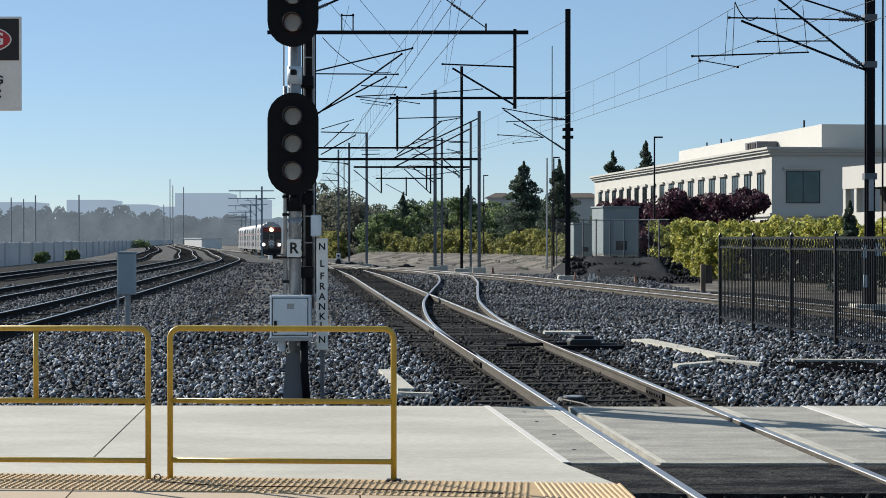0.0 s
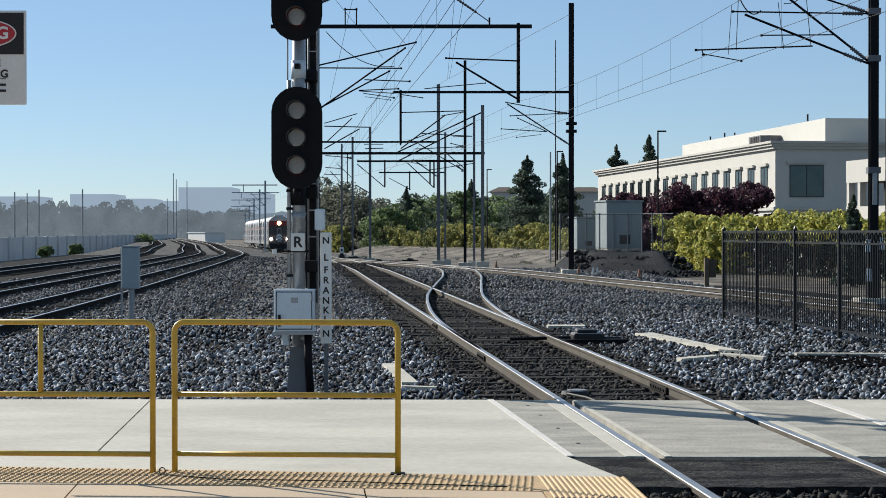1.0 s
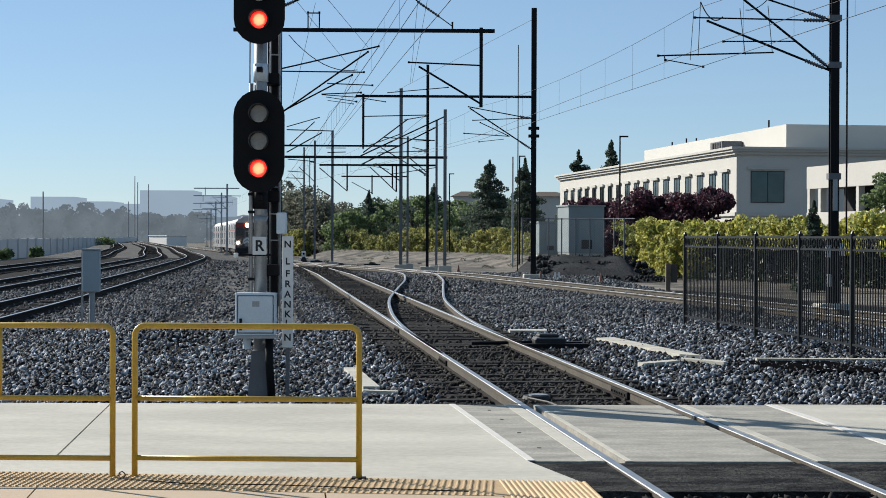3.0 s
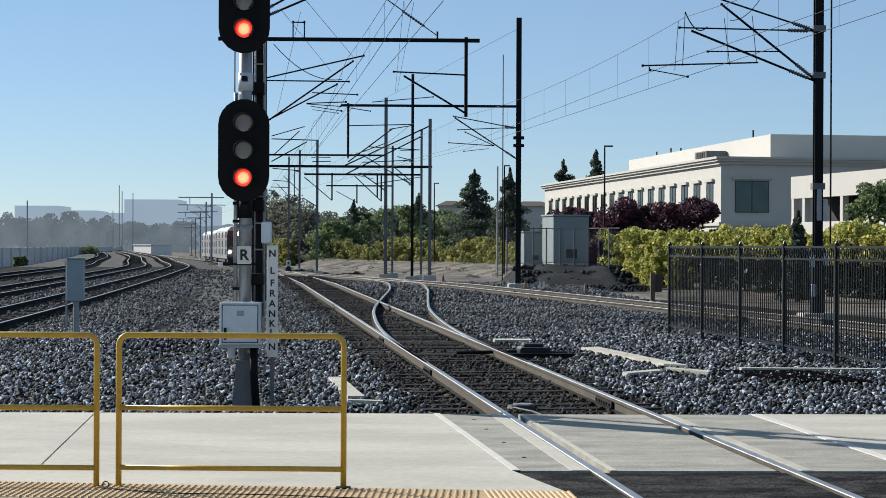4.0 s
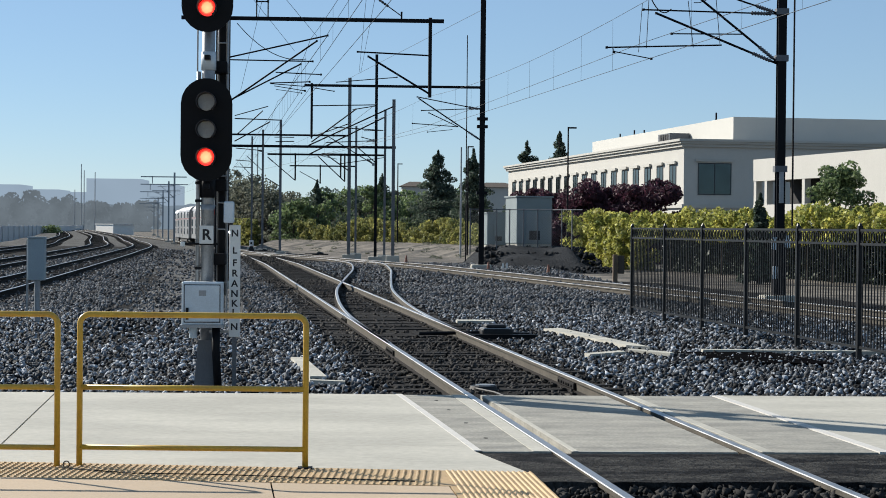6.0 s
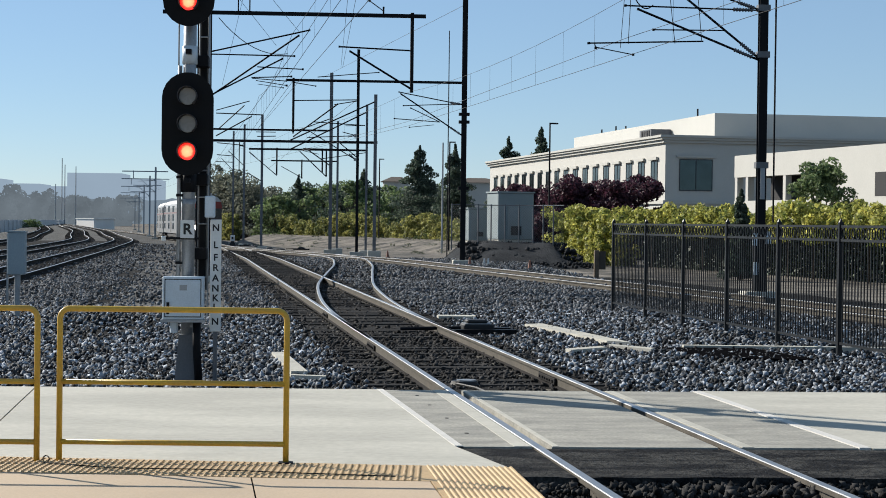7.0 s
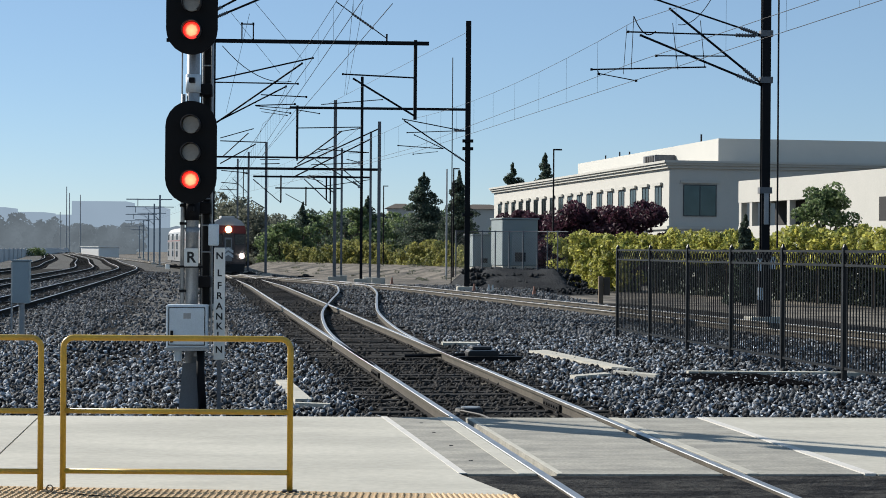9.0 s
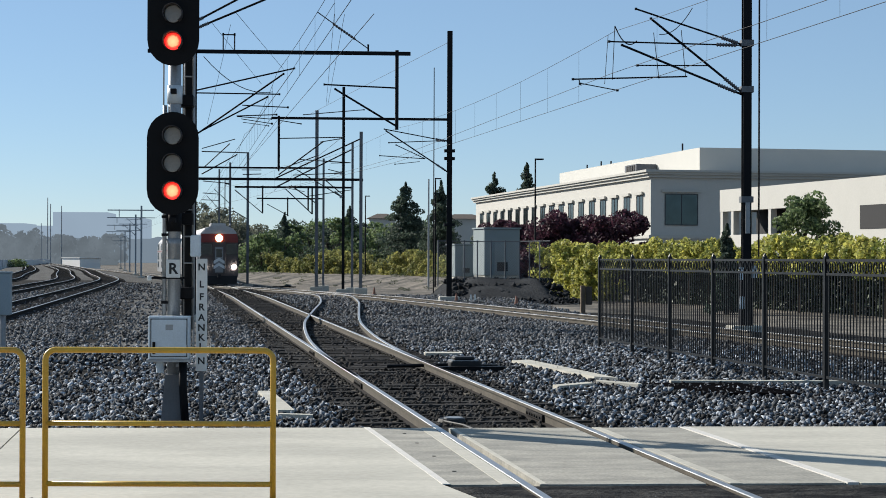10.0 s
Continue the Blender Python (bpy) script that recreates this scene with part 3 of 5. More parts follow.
# ---- railing on the platform ----
def railing(x0, x1, y0, y1, posts, mids, label):
    rl = thing("guard_railing", label, "railing", pose(0, 0, 0), group="guard railings")
    def at(x):
        return y0 + (y1 - y0) * (x - x0) / (x1 - x0)
    r, c, h = .021, .07, 1.065
    pts = []
    if "L" in posts:
        pts += [(x0, at(x0), 0)] + [(x0 + c - c * math.cos(a), at(x0), h - c + c * math.sin(a)) for a in np.linspace(0, math.pi / 2, 7)]
    else:
        pts += [(x0, at(x0), h)]
    if "R" in posts:
        pts += [(x1 - c + c * math.sin(a), at(x1), h - c + c * math.cos(a)) for a in np.linspace(0, math.pi / 2, 7)] + [(x1, at(x1), 0)]
    else:
        pts += [(x1, at(x1), h)]
    part("top_rail", pipe(B(), pts, r, 12), M["yellow"], rl, smooth=True)
    for z in (.555, .135):
        part("cross_rail", tube(B(), (x0 + .01, at(x0), z), (x1 - .01, at(x1), z), .019, 12), M["yellow"], rl, smooth=True)
    for x in mids:
        part("mid_post", tube(B(), (x, at(x), .57), (x, at(x), h - .01), .019, 12), M["yellow"], rl, smooth=True)
    for p, x in (("R", x1),):
        if p in posts and not mids:
            bm = box(B(), x - .05, x + .05, at(x) - .05, at(x) + .05, .001, .012)
            part("foot_plate", bm, M["blacksteel"], rl)
    return rl


railing(-1.925, -.345, 12.53, 12.43, "LR", [], "yellow tubular steel guard railing on the platform")
railing(-3.9, -2.075, 12.6, 12.5, "R", [-2.875], "yellow tubular steel guard railing with a middle post")


loop = tagged(mesh_ob("anchor_loop", pipe(B(), [(-2.0 + .022 * math.cos(a), 12.44, .024 + .024 * math.sin(a)) for a in np.linspace(-1.4, 4.5, 14)], .004, 6), M["bark"]), "small rusty wire loop on the platform edge", "anchor loop")


# ---- signal ----
def letters(text, size, m, parent, material, name="lettering"):
    cu = bpy.data.curves.new(name, "FONT")
    cu.body, cu.size, cu.align_x, cu.align_y, cu.extrude, cu.offset = text, size, "CENTER", "CENTER", .001, size * .028
    tmp = bpy.data.objects.new(name, cu)
    scene.collection.objects.link(tmp)
    me = bpy.data.meshes.new_from_object(tmp.evaluated_get(bpy.context.evaluated_depsgraph_get()))
    bpy.data.objects.remove(tmp)
    me.materials.clear()
    me.materials.append(material)
    ob = new(name, me)
    ob.parent = parent
    ob.matrix_basis = m
    return ob


def stadium(w, h, n=12):
    r = w / 2
    return [(r * math.cos(a), h / 2 - r + r * math.sin(a)) for a in np.linspace(0, math.pi, n)] + [(r * math.cos(a), -h / 2 + r + r * math.sin(a)) for a in np.linspace(math.pi, 2 * math.pi, n)]


SX, SY = -1.66, 19.9
signal = thing("railway_signal", "tall railway signal mast with two black three-lamp heads", "railway signal", pose(SX, SY, 0))
part("mast", tube(B(), (0, 0, -.1), (0, 0, 5.6), .072, 16), M["galv"], signal, smooth=True)
bm = prism(B(), [(-.135, -.17), (.135, -.17), (.085, .42), (-.085, .42)], -.1, .1)
# base takes the darker grey for the shade it stands in
part("mast_base", bm, M["mastgrey"], signal, "tapered cast base")
part("base_plate", box(B(), -.24, .24, -.2, .2, -.2, -.15), M["galv"], signal)
lamps = []
for hz in (2.745, 4.385):
    hd = part("signal_head", prism(B(), stadium(.565, 1.135), -.235, -.215), M["black"], signal, "black oval background board")
    hd.matrix_basis = pose(0, 0, hz)
    part("lamp_case", box(B(), -.15, .15, -.21, -.09, -.45, .45, .02), M["black"], hd)
    for dz in (.303, 0, -.303):
        hood = B()
        n = 20
        rings = [[hood.verts.new((rad * math.cos(2 * math.pi * i / n), y, dz + rad * math.sin(2 * math.pi * i / n))) for i in range(n + 1)] for rad, y in ((.108, -.235), (.105, -.40), (.1, -.40), (.1, -.235))]
        for a, b in zip(rings, rings[1:]):
            for i in range(n):
                ang = 2 * math.pi * (i + .5) / n
                if math.sin(ang) > -.75:
                    hood.faces.new((a[i], a[i + 1], b[i + 1], b[i]))
        part("visor", hood, M["visor"], hd, smooth=True)
        ln = B()
        n = 24
        disc = [[ln.verts.new((rad * math.cos(2 * math.pi * i / n), y, rad * math.sin(2 * math.pi * i / n))) for i in range(n)] for rad, y in ((.09, -.006), (.096, 0), (.096, .004), (.062, .008))]
        ln.faces.new(disc[0])
        for a, b in zip(disc, disc[1:]):
            for i in range(n):
                ln.faces.new((a[i], b[i], b[(i + 1) % n], a[(i + 1) % n]))
        ln.faces.new(disc[3][::-1])
        bmesh.ops.recalc_face_normals(ln, faces=ln.faces)
        lo = part("lens", ln, M["lens"], hd, "round signal lens")
        lo.matrix_basis = pose(0, -.262, dz)
        if (hz < 3 and dz < 0) or (hz > 3 and dz < 0):
            lo.data.materials.append(M["redlamp"])
            for p in lo.data.polygons:
                if p.center.y > .003:
                    p.material_index = 1
            lamps.append((lo, dz))
for z0, z1 in ((2.0, 2.24), (3.42, 3.62), (4.98, 5.2)):
    part("bracket", tube(B(), (0, 0, z0), (0, 0, z1), .084, 16), M["blacksteel" if z0 < 3 else "greypaint"], signal, "plain clamp collar", smooth=True)
    part("bracket_arm", box(B(), -.03, .03, -.22, -.07, z0 + .1, z0 + .15), M["blacksteel"], signal)
# added strip for the dark mast seen behind; also casts a shadow line
part("cable_trunk", box(B(), .094, .172, .27, .33, .75, 5.6, .008), M["black"], signal, "added black strip in line with the dark mast behind")
for x, r in ((.088, .012), (.185, .012), (-.12, .009)):
    part("conduit", tube(B(), (x, .3 if x > 0 else -.02, 0.9 if x > 0 else 1.9), (x, .3 if x > 0 else -.02, 5.6), r, 10), M["galv"], signal, smooth=True)
part("ladder_rail", tube(B(), (.19, .36, .6), (.19, .36, 5.6), .012, 8), M["galv"], signal)
for k in range(16):
    part("ladder_rung", tube(B(), (.085, .255, .75 + k * .3), (.195, .255, .75 + k * .3), .009, 6), M["galv"], signal)
for z in (1.25, 2.08, 3.4, 4.9):
    part("ladder_bracket", box(B(), -.05, .2, .07, .30, z, z + .13, .01), M["blacksteel"], signal, "dark bracket between mast and ladder")
part("side_conduit", tube(B(), (-.105, -.02, .95), (-.105, -.02, 3.4), .024, 10), M["galv"], signal, "pale steel conduit strapped to the mast", smooth=True)
for z in (1.2, 1.95, 2.15):
    part("conduit_strap", box(B(), -.135, -.06, -.05, .03, z, z + .03), M["blacksteel"], signal)
part("mast_funnel", tube(B(), (0, 0, 1.80), (0, 0, 1.92), .055, 16, .088), M["galv"], signal, "tapered collar", smooth=True)
part("plate_arm", box(B(), -.26, .13, -.117, -.09, 1.475, 1.50, .004), M["blacksteel"], signal, "dark plate bracket")
part("arm_cap", box(B(), -.285, -.235, -.14, -.085, 1.455, 1.51, .008), M["white"], signal, "small white end cap")
part("number_plate", box(B(), -.078, .078, -.125, -.118, 1.49, 1.69, .004), M["white"], signal, "white plate with a black letter R")
letters("R", .165, pose(0, -.127, 1.585, 90, 0, 0), signal, M["ink"])
bx = part("junction_box", box(B(), -.25, .195, -.32, -.1, .60, 1.07, .01), M["greypaint"], signal, "grey steel junction box with hinged door")
part("door_gasket", box(B(), -.225, .175, -.325, -.3205, .625, 1.045), M["frame"], bx, "dark door seal")
part("box_door", box(B(), -.215, .165, -.332, -.321, .635, 1.035, .006), M["greypaint"], bx)
part("door_handle", tube(B(), (-.185, -.35, .66), (-.185, -.35, .79), .016, 8), M["blacksteel"], bx, "steel latch handle")
part("box_label", box(B(), -.06, .02, -.334, -.3325, .92, .98), M["galv"], bx, "faint maker plate")
for z in (.70, .95):
    part("hinge", tube(B(), (.172, -.33, z), (.172, -.33, z + .06), .009, 8), M["galv"], bx)
part("box_plate", box(B(), -.27, .21, -.33, -.09, .57, .60), M["galv"], signal)
part("cable_pipe", pipe(B(), [(.12, -.2, .6), (.12, -.2, .3), (.15, -.16, -.2)], .045, 12), M["blacksteel"], signal, smooth=True)
part("cable_pipe", tube(B(), (-.13, -.2, .45), (-.13, -.2, .6), .045, 12), M["greypaint"], signal)
part("relay_box", box(B(), .19, .30, -.16, -.02, 1.72, 1.96, .012), M["greypaint"], signal, "pale grey equipment box")

name_sign = thing("name_sign", "narrow white upright sign with black letters", "sign", pose(SX + .312, SY - .08, 0))
# post coloured darker for its shade
part("post", box(B(), -.022, .022, .005, .05, -.2, 1.0), M["mastgrey"], name_sign)
part("board", box(B(), -.062, .062, -.012, .004, .455, 1.70, .006), M["white"], name_sign)
for ch, py in (("N", 437), ("L", 467), ("F", 489), ("R", 507), ("A", 525), ("N", 543), ("K", 560), ("L", 576), ("N", 601)):
    letters(ch, .105, pose(0, -.0135, 1.7 - (py - 422) * .00633, 90, 0, 0), name_sign, M["ink"])
part("sign_arm", box(B(), -.28, -.05, .01, .03, .5, .53), M["galv"], name_sign)


# ---- train ----
def path_point(y):
    k = min(range(len(FINE)), key=lambda i: abs(FINE[i][1] - y))
    return k


FINE = spline(MAIN, 0.25)
CAR_L = 25.9


def passenger_car(name, cab, label):
    car = thing(name, label, "train car")
    L = CAR_L / 2
    # cross-section with a rounded roof, pushed along y
    w = 1.5
    sec = [(-w, .75), (w, .75), (w, 3.75), (w - .12, 4.2), (w - .42, 4.55), (w - .9, 4.72), (0, 4.78), (-w + .9, 4.72), (-w + .42, 4.55), (-w + .12, 4.2), (-w, 3.75)]
    lower = [(-w, .75), (w, .75), (w, 3.75), (w - .12, 4.2), (-w + .12, 4.2), (-w, 3.75)]
    part("body", prism(B(), lower, -L + .3, L - .25), M["steelcar"], car, "fluted stainless steel body")
    part("roof", prism(B(), [(-w + .12, 4.2), (w - .12, 4.2)] + sec[4:9], -L + .3, L - .25), M["carroof"], car)
    for side in (-1, 1):
        for z0, z1, count, ww in ((3.26, 3.98, 4, 2.7), (2.16, 2.98, 4, 2.7), (1.25, 1.95, 4, 2.4)):
            for i in range(count):
                y = -L + 2.2 + (CAR_L - 4.4) * i / (count - 1)
                if z1 < 3 and abs(y) < 1.0:
                    continue
                part("window", box(B(), min(side * (w + .004), side * (w - .03)), max(side * (w + .004), side * (w - .03)), y - ww / 2, y + ww / 2, z0, z1), M["carglass"], car, "dark tinted window")
        part("door", box(B(), min(side * (w + .008), side * (w - .03)), max(side * (w + .008), side * (w - .03)), -.75, .75, .9, 2.95), M["cargrey"], car, "sliding side door")
        for z in (1.1, 1.2, 2.08, 3.06):
            part("flute", box(B(), min(side * (w + .012), side * w), max(side * (w + .012), side * w), -L + .3, L - .3, z, z + .03), M["steelcar"], car)
        part("side_stripe", box(B(), min(side * (w + .006), side * w), max(side * (w + .006), side * w), -L + .3, L - .3, 3.10, 3.19), M["carred"], car, "thin red stripe")
    for y in (-L + 4, L - 4):
        bg = part("bogie", box(B(), -1.2, 1.2, y - 1.9, y + 1.9, .35, .75, .05), M["cardark"], car)
        for dy in (-1.25, 1.25):
            for sx in (-.75, .75):
                part("wheel", tube(B(), (sx - .065, y + dy, .46), (sx + .065, y + dy, .46), .46, 20), M["cardark"], bg)
    part("underframe", box(B(), -1.35, 1.35, -L + 6.2, L - 6.2, .3, .76, .05), M["cardark"], car)
    part("gangway", box(B(), -.55, .55, -L, -L + .32, .8, 3.2), M["darkinside"], car)
    if cab:
        front = part("cab_front", prism(B(), [(-w + .02, .8), (w - .02, .8), (w - .02, 3.75), (w - .14, 4.2), (-w + .14, 4.2), (-w + .02, 3.75)], L - .249, L - .05), M["cargrey"], car, "grey cab front")
        part("brow", prism(B(), [(-w + .03, 3.45), (w - .03, 3.45), (w - .03, 3.76), (w - .14, 4.12), (-w + .14, 4.12), (-w + .03, 3.76)], L - .249, L + .02), M["carred"], car, "red upper cab front")
        part("roof_lip", prism(B(), [(-w + .13, 4.125), (w - .13, 4.125), (w - .42, 4.5), (w - .9, 4.74), (-w + .9, 4.74), (-w + .42, 4.5)], L - .249, L + .03), M["carroof"], car)
        part("cab_pillar", box(B(), -.5, .5, L - .05, L + .06, 1.0, 3.5, .03), M["cargrey"], car)
        part("cab_door", box(B(), -.32, .32, L + .06, L + .08, 1.1, 3.1, .02), M["steelcar"], car)
        part("door_window", box(B(), -.22, .22, L + .08, L + .09, 2.3, 2.95), M["carglass"], car)
        for sx in (-1, 1):
            part("windscreen", box(B(), min(sx * .55, sx * 1.38), max(sx * .55, sx * 1.38), L - .05, L - .035, 2.5, 3.35), M["carglass"], car, "dark windscreen")
            part("front_panel", box(B(), min(sx * .55, sx * 1.42), max(sx * .55, sx * 1.42), L - .05, L - .03, 1.0, 2.35), M["cargrey"], car)
            part("ditch_light", tube(B(), (sx * 1.15, L - .03, 1.55), (sx * 1.15, L + .05, 1.55), .17, 16), M["ditchlamp"], car, "bright white lamp")
        part("head_light", tube(B(), (0, L + .02, 3.78), (0, L + .09, 3.78), .27, 16), M["headlamp"], car, "glowing warm headlight")
        for z in (1.55, 1.95):
            ch = B()
            for sx in (-1, 1):
                vs = [(0, z + .32), (0, z + .08), (sx * .42, z - .18), (sx * .42, z + .06)]
                vv = [ch.verts.new((x, L + .085, zz)) for x, zz in vs] + [ch.verts.new((x, L + .1, zz)) for x, zz in vs]
                for q in ((0, 1, 2, 3), (7, 6, 5, 4), (0, 4, 5, 1), (1, 5, 6, 2), (2, 6, 7, 3), (3, 7, 4, 0)):
                    ch.faces.new([vv[i] for i in q])
            part("chevron", ch, M["white"], car, "white chevron")
        pil = prism(B(), [(-1.35, .2), (1.35, .2), (1.42, .85), (-1.42, .85)], L - .5, L + .12)
        part("pilot", pil, M["cardark"], car, "black snow pilot")
        part("coupler", box(B(), -.14, .14, L + .1, L + .55, .7, 1.0, .04), M["cardark"], car)
        for x in (-.9, .5):
            part("roof_horn", tube(B(), (x, L - .9, 4.85), (x, L - .4, 4.85), .07, 10), M["galv"], car)
        part("roof_pod", box(B(), -.6, .6, L - 3.0, L - 1.2, 4.7, 4.95, .05), M["carroof"], car)
    else:
        part("car_end", box(B(), -1.4, 1.4, L - .249, L - .1, .85, 4.1), M["steelcar"], car)
    return car


cab_car = passenger_car("cab_car", True, "bilevel stainless cab car with a red front and lit headlights")
coach = passenger_car("coach", False, "bilevel stainless coach with rows of dark windows")
coach_b = copy_thing(coach, pose(0, 0, 0))
TRAIN = [(t, 264 - 12.5 * t) for t in (0, 1, 2, 3, 4, 5, 6, 7, 8, 9, 10)]


# ---- overhead line ----
def steel_mast(name, x, y, z1, r, material, label, flange=True, foot=True, z0=-.2):
    ms = thing(name, label, "catenary mast", pose(x, y, 0), group="catenary masts")
    z0 += grade(y)
    bm = B()
    if flange:
        box(bm, -r, r, -r, -r + .03, z0, z1)
        box(bm, -r, r, r - .03, r, z0, z1)
        box(bm, -.02, .02, -r + .03, r - .03, z0, z1)
    else:
        tube(bm, (0, 0, z0), (0, 0, z1), r, 12, r * .8)
    part("mast_shaft", bm, material, ms)
    if foot:
        part("footing", box(B(), -.45, .45, -.45, .45, z0 - .4, z0 + .22, .03), M["concrete"], ms, "concrete footing")
    return ms


def cantilever(ms, z, reach, dy=0, s=1, material=None):
    """A bracket arm: top tube, strut, steady arm and ribbed insulators."""
    mt = material or M["blacksteel"]
    arm = part("cantilever", tube(B(), (s * .15, dy, z + 1.15), (s * reach, dy, z + 1.0), .028, 8), mt, ms)
    part("strut", tube(B(), (s * .15, dy, z - .35), (s * (reach * .93), dy, z + 1.35), .03, 8), mt, arm)
    part("registration_tube", tube(B(), (s * .55, dy, z + .28), (s * (reach + .25), dy, z + .3), .024, 8), mt, arm)
    part("steady_arm", pipe(B(), [(s * (reach + .25), dy, z + .3), (s * (reach + .23), dy, z + .15), (s * (reach - .75), dy, z - .05)], .017, 6), mt, arm)
    for p, q in (((.2, z + 1.148), (.6, z + 1.11)), ((.2, z - .31), (.55, z - .0))):
        a, b = Vector((s * p[0], dy, p[1])), Vector((s * q[0], dy, q[1]))
        bm = B()
        for k in range(6):
            c = a.lerp(b, (k + .5) / 6)
            d = (b - a).normalized() * .018
            tube(bm, c - d, c + d, .06, 10)
        tube(bm, a, b, .03, 8)
        part("insulator", bm, M["porcelain"], arm, "ribbed insulator")
    part("hinge", box(B(), min(s * .1, s * .24), max(s * .1, s * .24), dy - .06, dy + .06, z + 1.05, z + 1.25), M["galv"], arm)
    part("hinge", box(B(), min(s * .1, s * .24), max(s * .1, s * .24), dy - .06, dy + .06, z - .45, z - .25), M["galv"], arm)
    return arm


def beam_arm(ms, z, x_to, x_from, drops, r=.055, material=None):
    bm = box(B(), min(x_from, x_to), max(x_from, x_to), -r, r, z - r, z + r)
    bb = part("portal_beam", bm, material or M["blacksteel"], ms)
    for x, z2 in drops:
        part("drop_tube", tube(B(), (x, 0, z + .1), (x, 0, z2), .055, 10), material or M["blacksteel"], bb)
    return bb


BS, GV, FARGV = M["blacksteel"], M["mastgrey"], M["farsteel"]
k = lambda px, y: (px - 784) * y / 3144
zz = lambda py, y: 1.7 + (422 - py) * y / 3144
p0 = steel_mast("catenary_mast", k(547, 53.5), 53.5, 15, .2, BS, "tall dark steel catenary mast behind the signal")
beam_arm(p0, zz(58, 53.5), k(935, 53.5) - k(547, 53.5), -1.25, [(k(911, 53.5) - k(547, 53.5), zz(193, 53.5))])


def bracket(ms, x0, y, segs, insulated=(), mt=None):
    """Bracket tubes of a mast in its cross plane: end points and radius."""
    mt = mt or BS
    for i, (a, b, c, d, rad) in enumerate(segs):
        p, q = Vector((k(a, y) - x0, 0, zz(b, y))), Vector((k(c, y) - x0, 0, zz(d, y)))
        arm = part("bracket_tube", tube(B(), p, q, rad * .66, 8), mt, ms)
        if i in insulated:
            bm = B()
            for w in range(7):
                cc = p.lerp(q, .06 + .022 * w)
                dd = (q - p).normalized() * .014
                tube(bm, cc - dd, cc + dd, .055, 10)
            tube(bm, p.lerp(q, .05), p.lerp(q, .2), .036, 8)
            part("insulator", bm, M["porcelain"], arm, "ribbed insulator")
        bm = box(B(), q.x - .028, q.x + .028, -.04, .04, q.z - .028, q.z + .028)
        part("clamp", bm, mt, arm)


bracket(p0, k(547, 53.5), 53.5, [(552, 128, 730, 86, .035), (552, 131, 704, 132, .03), (556, 206, 711, 96, .04), (556, 204, 683, 137, .035), (639, 152, 719, 155, .025), (629, 171, 699, 168, .025), (637, 176, 691, 184, .018), (552, 8, 640, -40, .05), (552, 20, 690, -40, .05),
                                 (911, 119, 783, 114, .035), (911, 187, 802, 122, .045), (605, 55, 605, 27, .03), (625, 55, 625, 27, .03), (605, 28, 625, 28, .03), (860, 55, 860, 44, .04)], (7, 8))
p1 = steel_mast("catenary_mast", 5.64, 80.3, zz(17, 80.3), .115, BS, "dark steel catenary mast on a concrete footing")
beam_arm(p1, zz(174, 80.3), k(690, 80.3) - 5.64, .1, [(k(703, 80.3) - 5.64, zz(265, 80.3))])
bracket(p1, 5.64, 80.3, [(1003, 213, 889, 192, .035), (1003, 268, 892, 195, .045), (1003, 211, 897, 216, .03), (962, 244, 910, 220, .03), (962, 244, 881, 239, .03), (952, 249, 908, 254, .02), (703, 210, 817, 207, .035), (703, 274, 781, 215, .045), (745, 168, 853, 158, .03), (703, 178, 742, 184, .03), (630, 172, 690, 176, .03), (640, 182, 685, 188, .02)], (0, 1, 2))
for z in (6.55, 6.2, 3.2):
    part("clamp_band", box(B(), -.24, .24, -.17, .17, z, z + .13), BS, p1)
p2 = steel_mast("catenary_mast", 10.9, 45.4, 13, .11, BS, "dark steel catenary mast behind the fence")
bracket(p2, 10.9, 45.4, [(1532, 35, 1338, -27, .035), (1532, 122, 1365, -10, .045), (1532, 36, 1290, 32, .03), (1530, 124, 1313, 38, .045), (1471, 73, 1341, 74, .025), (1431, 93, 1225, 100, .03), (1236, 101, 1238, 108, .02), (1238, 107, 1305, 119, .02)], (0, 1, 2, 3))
for z in (6.05, 7.25, 3.2):
    part("clamp_band", box(B(), -.16, .16, -.13, .13, z, z + .16), M["mastgrey"], p2, "steel clamp")
part("marker_plate", box(B(), -.06, .06, -.18, -.165, 2.4, 3.2), M["galv"], p2, "pale marker strip")
part("mast_casing", box(B(), -.165, .165, -.165, .165, -.2, 1.75, .01), BS, p2, "wide dark casing round the mast foot")
for x, z in ((-.24, 1.2), (.1, 1.25), (-.22, .45)):
    part("control_box", box(B(), x, x + .12, -.27, -.17, z, z + .32, .01), M["greypaint"], p2, "small pale control box")
part("ground_rod", tube(B(), (.33, 0, 1.8), (.33, 0, 10), .024, 8), BS, p2)
p3 = steel_mast("catenary_mast", k(817, 113), 113, zz(118, 113), .09, BS, "dark steel catenary mast in the track fork")
cantilever(p3, 6.0, 3.2, s=-1)
